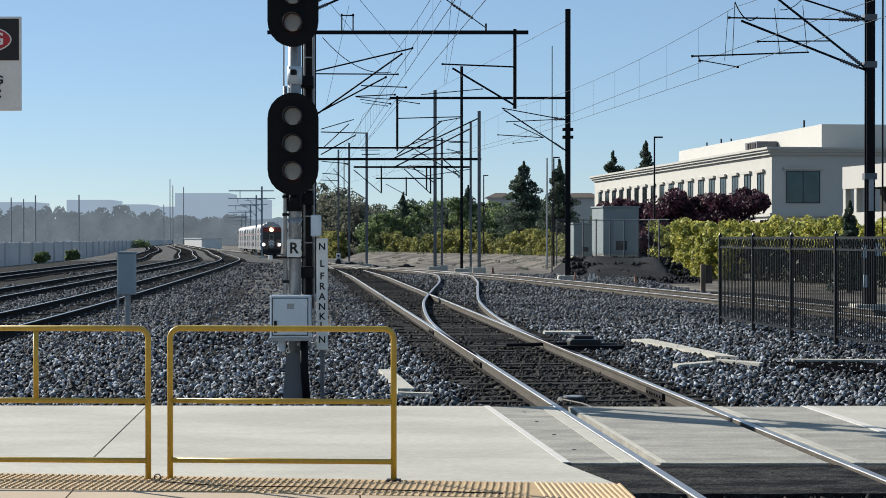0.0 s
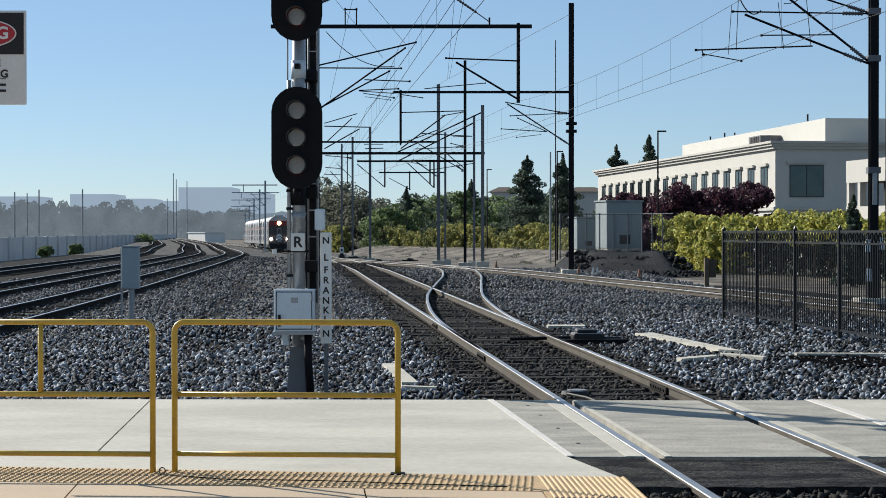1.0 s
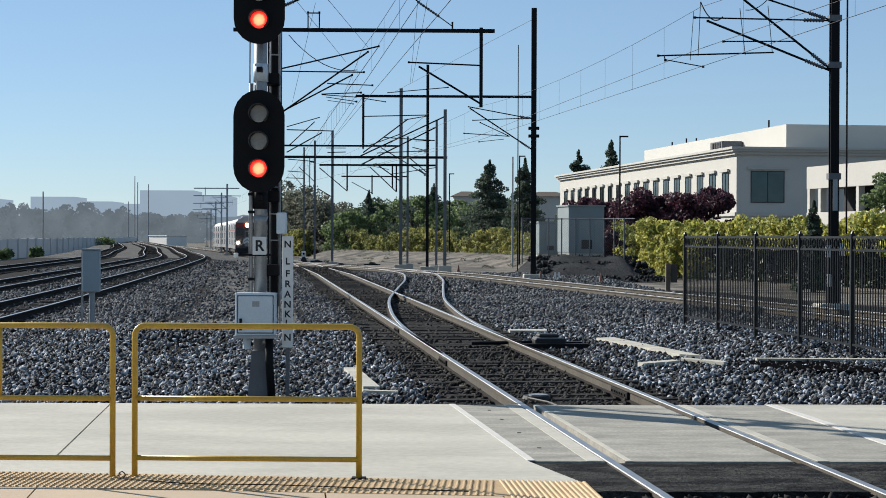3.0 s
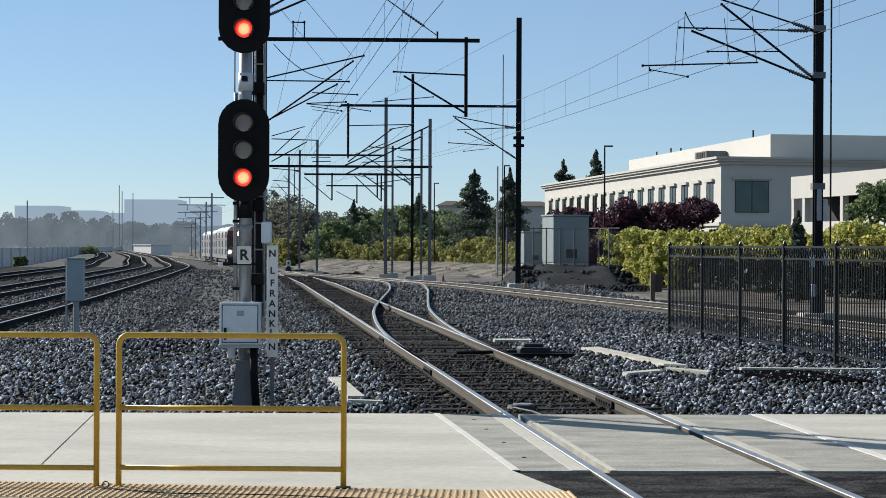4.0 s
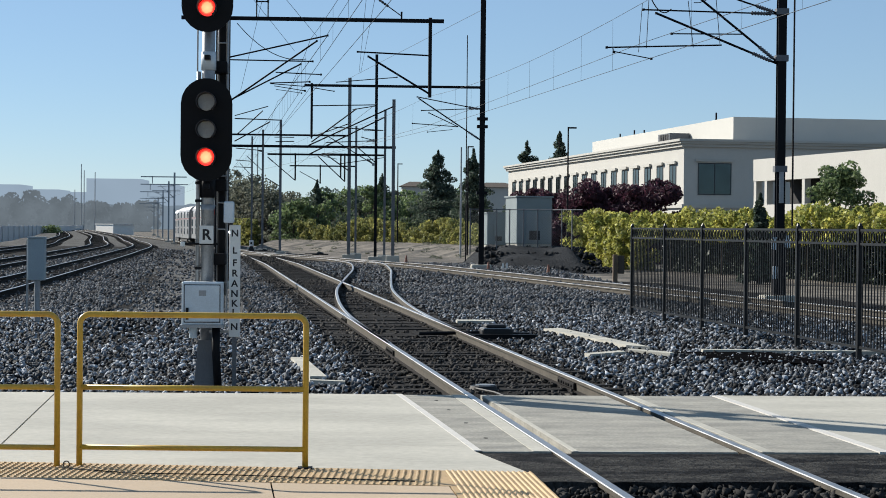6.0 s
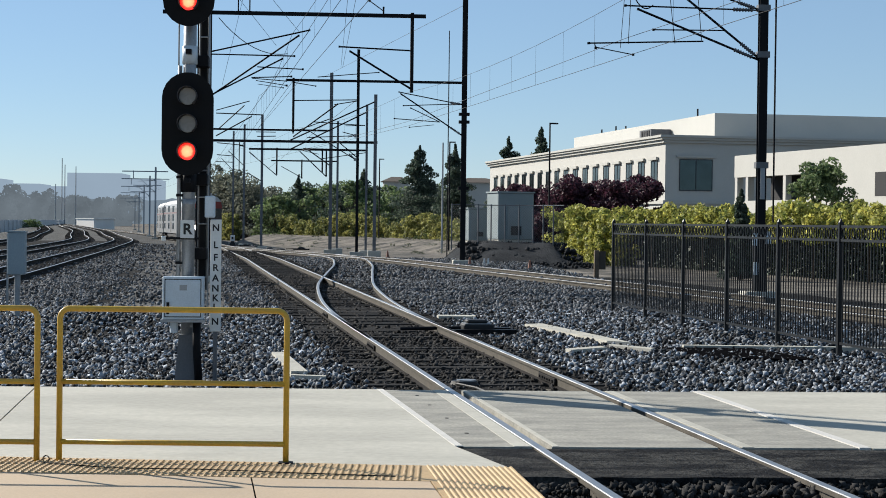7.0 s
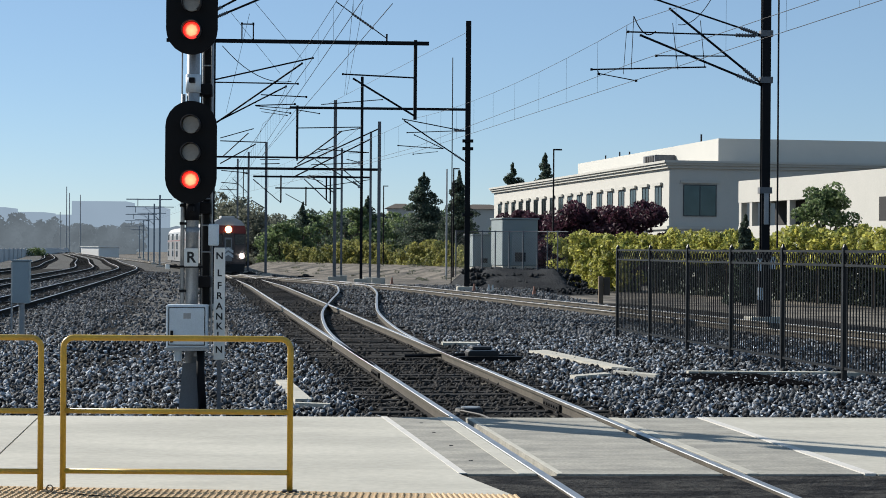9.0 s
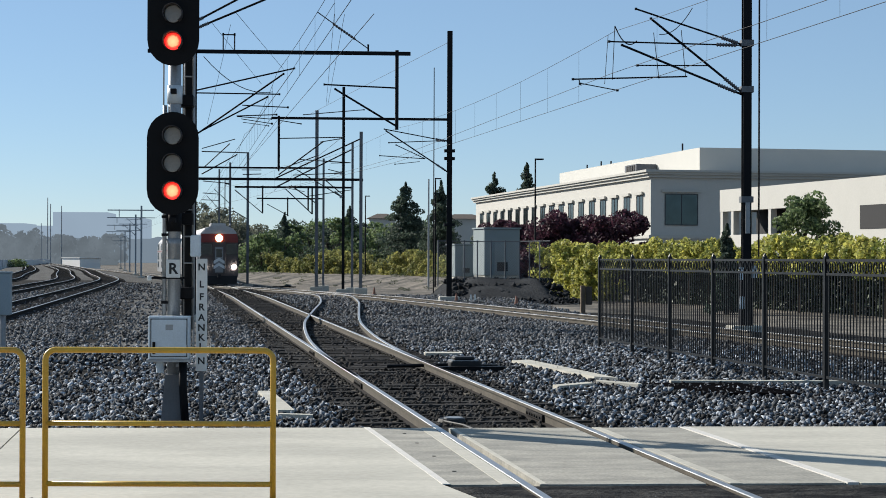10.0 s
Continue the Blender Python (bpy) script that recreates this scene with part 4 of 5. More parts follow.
ARMS = {
    848: [(698, 280, 846, 210, .07), (740, 247, 829, 252, .05), (785, 283, 814, 307, .05)],
    833: [(700, 295, 831, 229, .07), (752, 312, 831, 300, .04), (795, 253, 829, 252, .04)],
    770: [(725, 293, 769, 324, .06), (640, 274, 672, 273, .05), (775, 216, 815, 209, .05), (712, 262, 768, 241, .05)],
    782: [(626, 301, 675, 342, .05), (715, 299, 762, 343, .06), (683, 326, 720, 346, .04), (790, 264, 814, 270, .05)],
    649: [(568, 234, 649, 236, .07), (572, 262, 617, 220, .07), (568, 229, 626, 212, .06), (568, 274, 630, 239, .08), (638, 266, 672, 266, .05), (624, 338, 649, 353, .06)],
    618: [(570, 286, 618, 290, .06), (609, 284, 609, 336, .07), (618, 292, 609, 290, .07), (590, 300, 618, 326, .05)],
    599: [(570, 307, 599, 309, .06), (568, 319, 599, 320, .06), (578, 313, 597, 333, .05)],
}
for px, y, top, half in ((770, 127.6, 160, .12), (782, 140, 245, .085), (833, 124, 215, .08), (848, 121, 197, .11), (649, 153, 235, .105), (618, 172, 253, .095), (599, 190, 265, .09)):
    x0 = k(px, y)
    g = steel_mast("catenary_mast", x0, y, zz(top, y), half, GV, "grey galvanised catenary mast beside the tracks")
    if px == 848:
        beam_arm(g, zz(282, y), k(560, y) - x0, .15, [], .085, BS)
    if px == 770:
        beam_arm(g, zz(262, y), k(560, y) - x0, .0, [(k(703, y) - x0, zz(268, y))], .065, BS)
    if px == 833:
        beam_arm(g, zz(296, y), k(626, y) - x0, .0, [(k(675, y) - x0, zz(341, y)), (k(755, y) - x0, zz(336, y)), (k(762, y) - x0, zz(343, y))], .065, BS)
    if px == 782:
        beam_arm(g, zz(316, y), k(665, y) - x0, .0, [(k(719, y) - x0, zz(347, y))], .055, BS)
    bracket(g, x0, y, ARMS[px], (0,), BS)
cx0 = float(np.interp(236, [p[1] for p in MAIN], [p[0] for p in MAIN])) - 2.3
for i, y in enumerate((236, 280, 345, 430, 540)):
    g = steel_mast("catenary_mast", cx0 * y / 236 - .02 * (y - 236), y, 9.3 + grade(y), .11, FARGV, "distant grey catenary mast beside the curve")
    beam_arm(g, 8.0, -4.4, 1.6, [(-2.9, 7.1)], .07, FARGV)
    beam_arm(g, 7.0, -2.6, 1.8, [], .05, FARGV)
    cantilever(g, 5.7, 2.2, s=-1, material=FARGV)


def wire(points, r, label="dark overhead wire strung between the masts"):
    w = mesh_ob("overhead_wire", pipe(B(), points, r * .8, 5), M["wire"])
    return tagged(w, label, "overhead wire", group="overhead wires")


def sag(a, b, d, n=10):
    a, b = Vector(a), Vector(b)
    return [a.lerp(b, i / n) - Vector((0, 0, 4 * d * (i / n) * (1 - i / n))) for i in range(n + 1)]


def catenary(line, zc=6.05, zm=7.15):
    for (x0, y0), (x1, y1) in zip(line, line[1:]):
        wire([(x0, y0, zc), (x1, y1, zc)], .009, "straight contact wire over the track")
        s = sag((x0, y0, zm), (x1, y1, zm), .34)
        wire(s, .008, "sagging messenger wire over the track")
        for q in s[1:-1]:
            wire([q, (q.x, q.y, zc)], .004, "thin dropper between messenger and contact wire")


catenary([(2.6, 5), (-1.43, 53.5), (-3.6, 80.3), (-6.3, 113), (-9.9, 153), (-14.5, 190), (-20, 222), (-30, 290)], 6.2, 7.3)
catenary([(11.8, 10), (7.45, 45.4), (3.17, 80.3), (-2.6, 113), (-9.4, 150)], 6.07, 7.6)


def strand(a, b, ya, c, d, yb, r=.012, slack=0.0):
    wire(sag((k(a, ya), ya, zz(b, ya)), (k(c, yb), yb, zz(d, yb)), slack), r)


wire([(12.6, 8, 6.5), (7.35, 45.4, 6.5), (3.1, 80.3, 6.25), (-2.7, 113, 6.1)], .009, "second contact wire beside the first")
strand(1000, 38, 80.3, 755, 168, 127)
strand(870, -12, 42, 640, 262, 121)
strand(800, -30, 40, 728, 86, 53.5, .008)
strand(628, -10, 40, 711, 88, 53.5, .008)
strand(583, 5, 50, 672, 114, 60, .008)
strand(571, 67, 53.5, 692, 128, 56, .016, .35)
strand(618, 10, 50, 578, 185, 60, .007)
strand(818, -10, 48, 789, 150, 80, .008)
strand(800, -10, 48, 786, 150, 80, .008)
strand(770, -14, 50, 860, 50, 53.5, .02)
string = B()
a_, b_ = Vector((k(800, 51), 51, zz(8, 51))), Vector((k(835, 52.4), 52.4, zz(32, 52.4)))
for q in range(9):
    c_, d_ = a_.lerp(b_, q / 8), (b_ - a_).normalized() * .03
    tube(string, c_ - d_, c_ + d_, .038, 8)
tube(string, a_, b_, .018, 6)
tagged(mesh_ob("insulator_string", string, M["porcelain"]), "ribbed grey insulator string on a pull-off wire", "insulator")
strand(700, 178, 80.3, 640, 262, 121, .012)
strand(730, 86, 53.5, 560, 330, 200, .014)
strand(817, 205, 80.3, 660, 330, 190, .012)
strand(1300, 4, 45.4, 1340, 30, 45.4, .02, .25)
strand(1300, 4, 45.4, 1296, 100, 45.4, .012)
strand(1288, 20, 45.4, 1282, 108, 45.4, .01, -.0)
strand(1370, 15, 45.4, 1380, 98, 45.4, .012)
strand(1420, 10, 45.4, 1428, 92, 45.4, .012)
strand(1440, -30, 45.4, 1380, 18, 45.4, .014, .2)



# ---- yard fence on the near side ----
def ornamental_fence(start, along, panels, pw):
    fc = thing("metal_fence", "black ornamental steel fence with rings under the top rail", "fence", pose(start[0], start[1], 0, 0, 0, math.degrees(math.atan2(along[1], along[0]))))
    z0, z1, top = .03, 1.51, 1.71
    pk = bpy.data.meshes.new("picket")
    bm = box(B(), -.008, .008, -.008, .008, z0 + .01, z1)
    bm.to_mesh(pk); bm.free(); pk.materials.append(M["fencepaint"])
    rg = bpy.data.meshes.new("ring")
    bm, n = B(), 14
    rr = [[bm.verts.new((rad * math.cos(2 * math.pi * i / n), dy, rad * 1.35 * math.sin(2 * math.pi * i / n))) for i in range(n)] for rad, dy in ((.062, -.008), (.062, .008), (.05, .008), (.05, -.008))]
    for q in range(4):
        for i in range(n):
            bm.faces.new((rr[q][i], rr[q][(i + 1) % n], rr[(q + 1) % 4][(i + 1) % n], rr[(q + 1) % 4][i]))
    bm.to_mesh(rg); bm.free(); rg.materials.append(M["fencepaint"])
    for i in range(panels + 1):
        bm = box(B(), i * pw - .034, i * pw + .034, -.034, .034, -.3, top + .06, .004)
        tube(bm, (i * pw, 0, top + .06), (i * pw, 0, top + .11), .034, 8, .01)
        part("post", bm, M["fencepaint"], fc)
        if i == panels:
            break
        for z in (z0, z1, top):
            part("rail", box(B(), i * pw + .03, (i + 1) * pw - .03, -.018, .018, z - .018, z + .018), M["fencepaint"], fc)
        m = 23
        for j in range(1, m):
            shared("picket", pk, fc, pose(i * pw + pw * j / m, 0, 0))
        for j in range(14):
            shared("ring", rg, fc, pose(i * pw + .1 + (pw - .2) * j / 13, 0, (z1 + top) / 2))
    return fc


FX, FY = 5.90, 37.8
fd = Vector((0.104, -1)).normalized()
ornamental_fence((FX, FY), fd, 8, 2.54)


# ---- foliage ----
def leaves(name, clumps, per, size, seed, material, parent, label=""):
    """A crown of many small leaf faces gathered in clumps (centre, radii)."""
    rng = np.random.default_rng(seed)
    V = []
    for (cx, cy, cz), (rx, ry, rz) in clumps:
        d = rng.normal(size=(per, 3))
        d /= np.linalg.norm(d, axis=1)[:, None]
        rad = rng.uniform(.55, 1.05, (per, 1)) ** .6
        c = np.array([cx, cy, cz]) + d * rad * np.array([rx, ry, rz])
        u = rng.normal(size=(per, 3))
        u /= np.linalg.norm(u, axis=1)[:, None]
        w = np.cross(u, d + rng.normal(size=(per, 3)) * .5)
        w /= np.linalg.norm(w, axis=1)[:, None] + 1e-9
        s = size * rng.uniform(.6, 1.3, (per, 1))
        V.append(np.stack([c - u * s, c + w * s * .7, c + u * s, c - w * s * .7], 1))
    V = np.concatenate(V).reshape(-1, 3)
    n = len(V) // 4
    me = bpy.data.meshes.new(name)
    me.vertices.add(len(V))
    me.vertices.foreach_set("co", V.ravel())
    me.loops.add(n * 4)
    me.loops.foreach_set("vertex_index", np.arange(n * 4))
    me.polygons.add(n)
    me.polygons.foreach_set("loop_start", np.arange(n) * 4)
    me.update(calc_edges=True)
    me.materials.append(material)
    ob = new(name, me)
    ob.parent = parent
    return tagged(ob, label)


def tree(x, y, h, w, material, label, seed, z=-.4, name="tree", conifer=False, trunk=.35, per=90, size=None):
    rng = random.Random(seed)
    t = thing(name, label, "tree", pose(x, y, z + grade(y)))
    h -= grade(y)
    tr = B()
    tube(tr, (0, 0, 0), (0, 0, h * (.95 if conifer else .7)), .03 * h, 8, .008 * h)
    clumps = []
    if conifer:
        n = 22
        for i in range(n):
            f = i / (n - 1)
            zc = h * (.10 + .88 * f)
            r = (w / 2 * (1 - f) ** .75 + .025 * w) * rng.uniform(.68, 1.15)
            for q in range(max(2, int(9 * (1 - f)) + 2)):
                a = rng.uniform(0, 6.28)
                rr = r * rng.uniform(.45, 1.0)
                e = (rr * math.cos(a), rr * math.sin(a), zc - rr * .25 + rng.uniform(-.02, .02) * h)
                clumps.append((e, (r * .40, r * .40, h * .033)))
                clumps.append(((e[0] * .5, e[1] * .5, zc - rr * .1), (r * .45, r * .45, h * .036)))
                tube(tr, (0, 0, zc), e, .008 * h * (1 - f) + .01, 4, .006)
    else:
        for i in range(46):
            a, f = rng.uniform(0, 6.28), rng.uniform(0, 1)
            zc = h * (trunk + (1 - trunk) * f * .9)
            r = w / 2 * (1 - abs(f - .4) ** 1.6) * rng.uniform(.15, .98)
            c = (r * math.cos(a), r * math.sin(a), zc)
            s = w * rng.uniform(.07, .165)
            clumps.append((c, (s, s, s * .8)))
            if i % 3 == 0:
                tube(tr, (0, 0, h * trunk * .8), c, .012 * h, 5, .004 * h)
    part("trunk", tr, M["bark"], t)
    leaves("crown", clumps, per, size or max(.07, w * .028), seed, material, t)
    return t


def hedge(points, h, w, seed, label, dens=70, leaf=.11, shade_before=0, lumpy=.25, base=-.2):
    """A hedge of leafy clumps; where y is under the limit it overhangs added dark leaves, set further back to stand for
    shade.
    """
    rng = random.Random(seed)
    hd = thing("hedge", label, "hedge")
    clumps, ivy = [], []
    for x, y, head in spline(points, .42):
        top = h * (.5 + .62 * abs(math.sin(y * .16 + 1))) if lumpy > .5 else h + lumpy * noise.noise((x * .35, y * .35, seed)) + .15 * noise.noise((x * 1.3, y * 1.3, seed))
        z = base + grade(y)
        if y < shade_before:
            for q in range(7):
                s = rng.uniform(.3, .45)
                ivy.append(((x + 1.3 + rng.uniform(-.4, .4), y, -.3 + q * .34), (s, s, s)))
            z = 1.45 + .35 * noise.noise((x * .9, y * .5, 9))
        while z < top:
            s = rng.uniform(.17, .42)
            o = rng.uniform(-w / 2, w / 2)
            clumps.append(((x + o * math.cos(head), y + o * math.sin(head) + rng.uniform(-.3, .3), z), (s, s, s)))
            z += rng.uniform(.24, .42)
    leaves("leaf_mass", clumps, dens, leaf, seed, M["hedge" if shade_before else "shrub"], hd)
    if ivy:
        leaves("ivy", ivy, dens // 2, leaf * 1.2, seed + 50, M["ivy"], hd, "dark leaves standing in for shade under the hedge")
    st = B()
    for x, y, head in spline(points, 2.4):
        tube(st, (x, y, -.45 + grade(y)), (x, y, h * .8), .04, 5, .02)
    tagged(part("stem_row", st, M["bark"], hd), kind="stuff")
    return hd


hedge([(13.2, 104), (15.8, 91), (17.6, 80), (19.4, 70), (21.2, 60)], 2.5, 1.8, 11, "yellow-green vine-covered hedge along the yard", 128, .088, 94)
hedge([(-6.4, 217), (-3.2, 211), (0, 203), (5.9, 191), (10.0, 178), (12.4, 167), (13.6, 156)], 2.2, 2.2, 12, "yellow-green shrubs along the far side of the tracks", 90, .1, 0, 1.1, .55)
bank = B()
bank_line = [(-8.5, 221), (-3.2, 211), (0, 203), (5.9, 191), (10.0, 178), (12.4, 167), (13.6, 156), (14.6, 140)]
prev = None
for x, y, head in spline(bank_line, 2.0):
    cur = [bank.verts.new((x + o * .25, y + o, zb + .08 * noise.noise((x * .4, (y + o) * .4, 6)))) for o, zb in ((-24, -.46 + grade(y - 24)), (-15, -.36 + grade(y)), (-7, -.08), (-1.5, .02), (3, .0), (10, -.9))]
    if prev:
        for q in range(5):
            bank.faces.new((prev[q], prev[q + 1], cur[q + 1], cur[q]))
    prev = cur
tuft, rt = [], random.Random(21)
for x, y, head in spline(bank_line, 1.1):
    o = rt.choice((-20, -16, -12, -9, -6, -4, -2.5)) + rt.uniform(-1.5, 1.5)
    zb = float(np.interp(o, (-24, -15, -7, -1.5), (-.46 + grade(y - 24), -.36 + grade(y), -.08, .02)))
    tuft.append(((x + o * .25 + rt.uniform(-1, 1), y + o, zb + .05), (rt.uniform(.2, .7), .3, rt.uniform(.06, .16))))
tagged(leaves("dry_weeds", tuft, 40, .07, 22, M["leaffar"], None), "low dry weeds scattered over the dirt bank", "weeds", kind="stuff")
tagged(mesh_ob("dirt_bank", bank, M["dirt"], True), "low dry dirt bank rising to the shrubs", "bank", kind="structure")
hedge([(-17.5, 266), (-14.5, 250)], 2.4, 2.2, 13, "yellow-green shrubs at the bend", 60, .16)

for i, (px, y, top, wpx) in enumerate(((1145, 128, 346, 95), (1190, 126, 334, 120), (1248, 130, 343, 110), (1300, 124, 326, 130), (1095, 150, 346, 80))):
    tree(k(px, y), y, zz(top, y) + .4, 1.28 * wpx * y / 3144, M["leafpurple"], "purple-leaved plum tree in front of the office building", 30 + i, trunk=.05, per=280, size=.13)
tree(k(927, 232), 232, zz(288, 232) + .4, 10.2, M["leafdark"], "tall dark green conifer behind the shrubs", 41, conifer=True, per=130, size=.13)
tree(k(990, 215), 215, zz(285, 215) + .4, 6.6, M["leafdark"], "slim dark conifer behind the poles", 42, conifer=True, per=100, size=.13)
tree(k(1085, 260), 260, zz(272, 260) + .4, 9.0, M["leafdark"], "far conifer behind the office building", 43, conifer=True, per=60, size=.2)
tree(k(1142, 250), 250, zz(252, 250) + .4, 9.5, M["leafdark"], "far conifer behind the office building", 44, conifer=True, per=60, size=.2)
tree(k(1645, 80), 80, 5.3, 3.6, M["leafgreen"], "green round-crowned tree by the parking structure", 45, trunk=.22, per=190, size=.085)
tree(k(1504, 69), 69, 3.5, 1.3, M["leafdark"], "small dark cypress beside the mast in the hedge", 46, conifer=True, per=60, size=.07)
rr = random.Random(5)
SKYLINE = [(548, 326), (575, 318), (600, 332), (622, 348), (640, 362), (668, 372), (690, 376), (708, 356), (722, 352), (745, 364), (765, 356), (790, 352), (815, 344), (840, 362), (870, 352), (900, 350), (960, 342), (1010, 350)]
for i in range(40):
    px = 552 + i * 11.5 + rr.uniform(-7, 7)
    left = px < 648
    y = rr.uniform(270, 350) if left else rr.uniform(228, 300)
    top = float(np.interp(px, [q[0] for q in SKYLINE], [q[1] for q in SKYLINE])) + rr.uniform(-4, 22)
    if left:
        tree(k(px, y), y, zz(top, y) + .4, rr.uniform(6, 10), M["leaffar"], "dusty olive tree with drooping crown by the bend", 60 + i, trunk=.08, per=72, size=.22)
    else:
        tree(k(px, y), y, zz(top, y) + .4, rr.uniform(4.5, 9), M["leafgreen"] if i % 3 else M["leafdark"], "green tree in the belt behind the shrubs", 60 + i, trunk=.08, per=72, size=.2)
for i, (px, top, w) in enumerate(((713, 343, 4.6), (828, 330, 5.5))):
    y = 246 + 9 * i
    tree(k(px, y), y, zz(top, y) + .4, w, M["leafdark"], "slim dark pine rising over the belt of trees", 120 + i, conifer=True, per=45, size=.14)
ridge = []
for i in range(150):
    px, y = rr.uniform(552, 850), rr.uniform(470, 540)
    zt = zz(350 + 24 * (px - 552) / 298 + rr.uniform(0, 26), y)
    s_ = rr.uniform(1.6, 3.2)
    ridge.append(((k(px, y), y, zt - s_), (s_ * 1.3, s_, s_)))
    ridge.append(((k(px, y) + rr.uniform(-2, 2), y, (zt - s_) * .5), (s_ * 1.5, s_, s_ * 1.3)))
tagged(leaves("far_trees", ridge, 90, .42, 78, M["leaffar"], None), "greyish olive far trees on a rise behind the belt", "tree line", kind="stuff")


# ---- office building ----
bd = Vector((-.123, .992))
bp = Vector((.992, .123))
OC = Vector((27.75, 150))
office = thing("office_building", "white two-storey stucco office building with dark windows", "building", Matrix.Translation((OC.x, OC.y, 0)) @ Matrix.Rotation(math.atan2(bp.y, bp.x), 4, "Z"))
# local x runs along the shaded front, local y along the sunlit side
part("wall", box(B(), 0, 60, 0, 72, -.5, 8.75), M["stucco"], office)
for z, d in ((8.75, .25), (9.0, .45), (9.2, .6)):
    part("cornice", box(B(), -d, 60.5, -d, 72.5, z, z + (.25 if z < 9.1 else .2)), M["trim"], office)
part("base_band", box(B(), -.22, 60.2, -.22, 72.2, 3.55, 3.85), M["trim"], office)
part("roof_screen", box(B(), 9.2, 70, 14, 66, 9.4, 12.3), M["roofwhite"], office, "white rooftop screen wall")
part("roof_unit", box(B(), 7.0, 9.1, 27, 31, 9.4, 11.4), M["mastgrey"], office, "grey rooftop air unit")
for yy in (27.4, 28.2, 29.0, 29.8):
    part("unit_slat", box(B(), 6.94, 6.99, yy, yy + .5, 9.6, 11.3), M["darkinside"], office)
for yy, hh in ((47, .5), (51, .7), (57, .6), (22, .9)):
    part("roof_vent", tube(B(), (10.2, yy, 12.3), (10.2, yy, 12.3 + hh), .09, 8), M["blacksteel"], office, "dark roof vent")


def bwindow(x0, x1, y0, y1, z0, z1, mull):
    w = part("window", box(B(), x0, x1, y0, y1, z0, z1), M["window"], office, "dark tinted window")
    f = B()
    along_x = (x1 - x0) > (y1 - y0)
    a0, a1 = (x0, x1) if along_x else (y0, y1)
    def bar(p, q, za, zb):
        if along_x:
            box(f, p, q, y0 - .03, y1 + .02, za, zb)
        else:
            box(f, x0 - .03, x1 + .02, p, q, za, zb)
    for p in (a0 - .06, a1 - .01, *[a0 + (a1 - a0) * i / mull - .03 for i in range(1, mull)]):
        bar(p, p + .07, z0, z1)
    bar(a0 - .06, a1 + .06, z1, z1 + .08)
    bar(a0 - .06, a1 + .06, z0 - .08, z0)
    part("window_frame", f, M["frame"], w)
    s = B()
    if along_x:
        box(s, a0 - .35, a1 + .35, y0 - .18, y0 - .035, z1 + .2, z1 + .42)
    else:
        box(s, x0 - .22, x0 - .035, a0 - .3, a1 + .3, z1 + .15, z1 + .4)
    part("lintel", s, M["trim"], w)


for x0 in (1.3, 9.8, 18.5):
    bwindow(x0, x0 + 2.85, -.03, .05, 4.75, 7.3, 2)
for i in range(18):
    y0 = 2.2 + i * 3.85
    bwindow(-.03, .05, y0, y0 + 1.75, 4.7, 7.2, 2)

garage = thing("parking_structure", "white concrete parking structure with dark open bays", "parking structure", Matrix.Translation((23.6, 105, 0)) @ Matrix.Rotation(math.atan2(-19.3, 3.7), 4, "Z"))
part("upper_wall", box(B(), 0, 60, 0, .4, 4.6, 5.9), M["stucco"], garage)
part("lower_wall", box(B(), 0, 10, 0, .4, -.4, 3.2), M["stucco"], garage)
part("solid_wall", box(B(), 10, 60, 0, .4, -.4, 4.6), M["stucco"], garage)
part("end_wall", box(B(), 0, .4, .4, 24, -.4, 3.2), M["stucco"], garage)
part("end_parapet", box(B(), 0, .4, .4, 24, 4.6, 5.9), M["stucco"], garage)
part("deck", box(B(), .4, 60, .4, 24, 4.7, 5.0), M["concrete"], garage)
# added near-black back wall stands for the shade inside the bays
part("bay_back", box(B(), .4, 60, 2.2, 2.6, -.4, 4.7), M["darkinside"], garage)
for x in (0.05, 1.6, 3.4, 6.7):
    part("column", box(B(), x, x + .35, .02, .38, 3.2, 4.6), M["stucco"], garage)
# flat dark plate; the shade in the opening is only its colour
part("wall_opening", box(B(), 17.5, 24, -.02, .0, 3.3, 4.5), M["darkinside"], garage, "dark rectangular opening")

# low house roofs behind the trees
for px, y, w in ((887, 345, 5), (1032, 350, 9)):
    hs = thing("house", "low pale house with a brown hipped roof behind trees", "house", pose(k(px, y), y, -.4))
    part("wall", box(B(), -w / 2, w / 2, 0, 8, -1, zz(350, y) + .4), M["stucco"], hs)
    zt = zz(350, y) + .4
    rf = B()
    a = [rf.verts.new(p) for p in ((-w / 2 - .6, -.6, zt), (w / 2 + .6, -.6, zt), (w / 2 + .6, 8.6, zt), (-w / 2 - .6, 8.6, zt))]
    b = [rf.verts.new(p) for p in ((-w / 5, 4, zt + 1), (w / 5, 4, zt + 1))]
    for q in ((a[0], a[1], b[1], b[0]), (a[2], a[3], b[0], b[1]), (a[1], a[2], b[1]), (a[3], a[0], b[0]), (a[3], a[2], a[1], a[0])):
        rf.faces.new(q)
    part("roof", rf, M["bark"], hs)

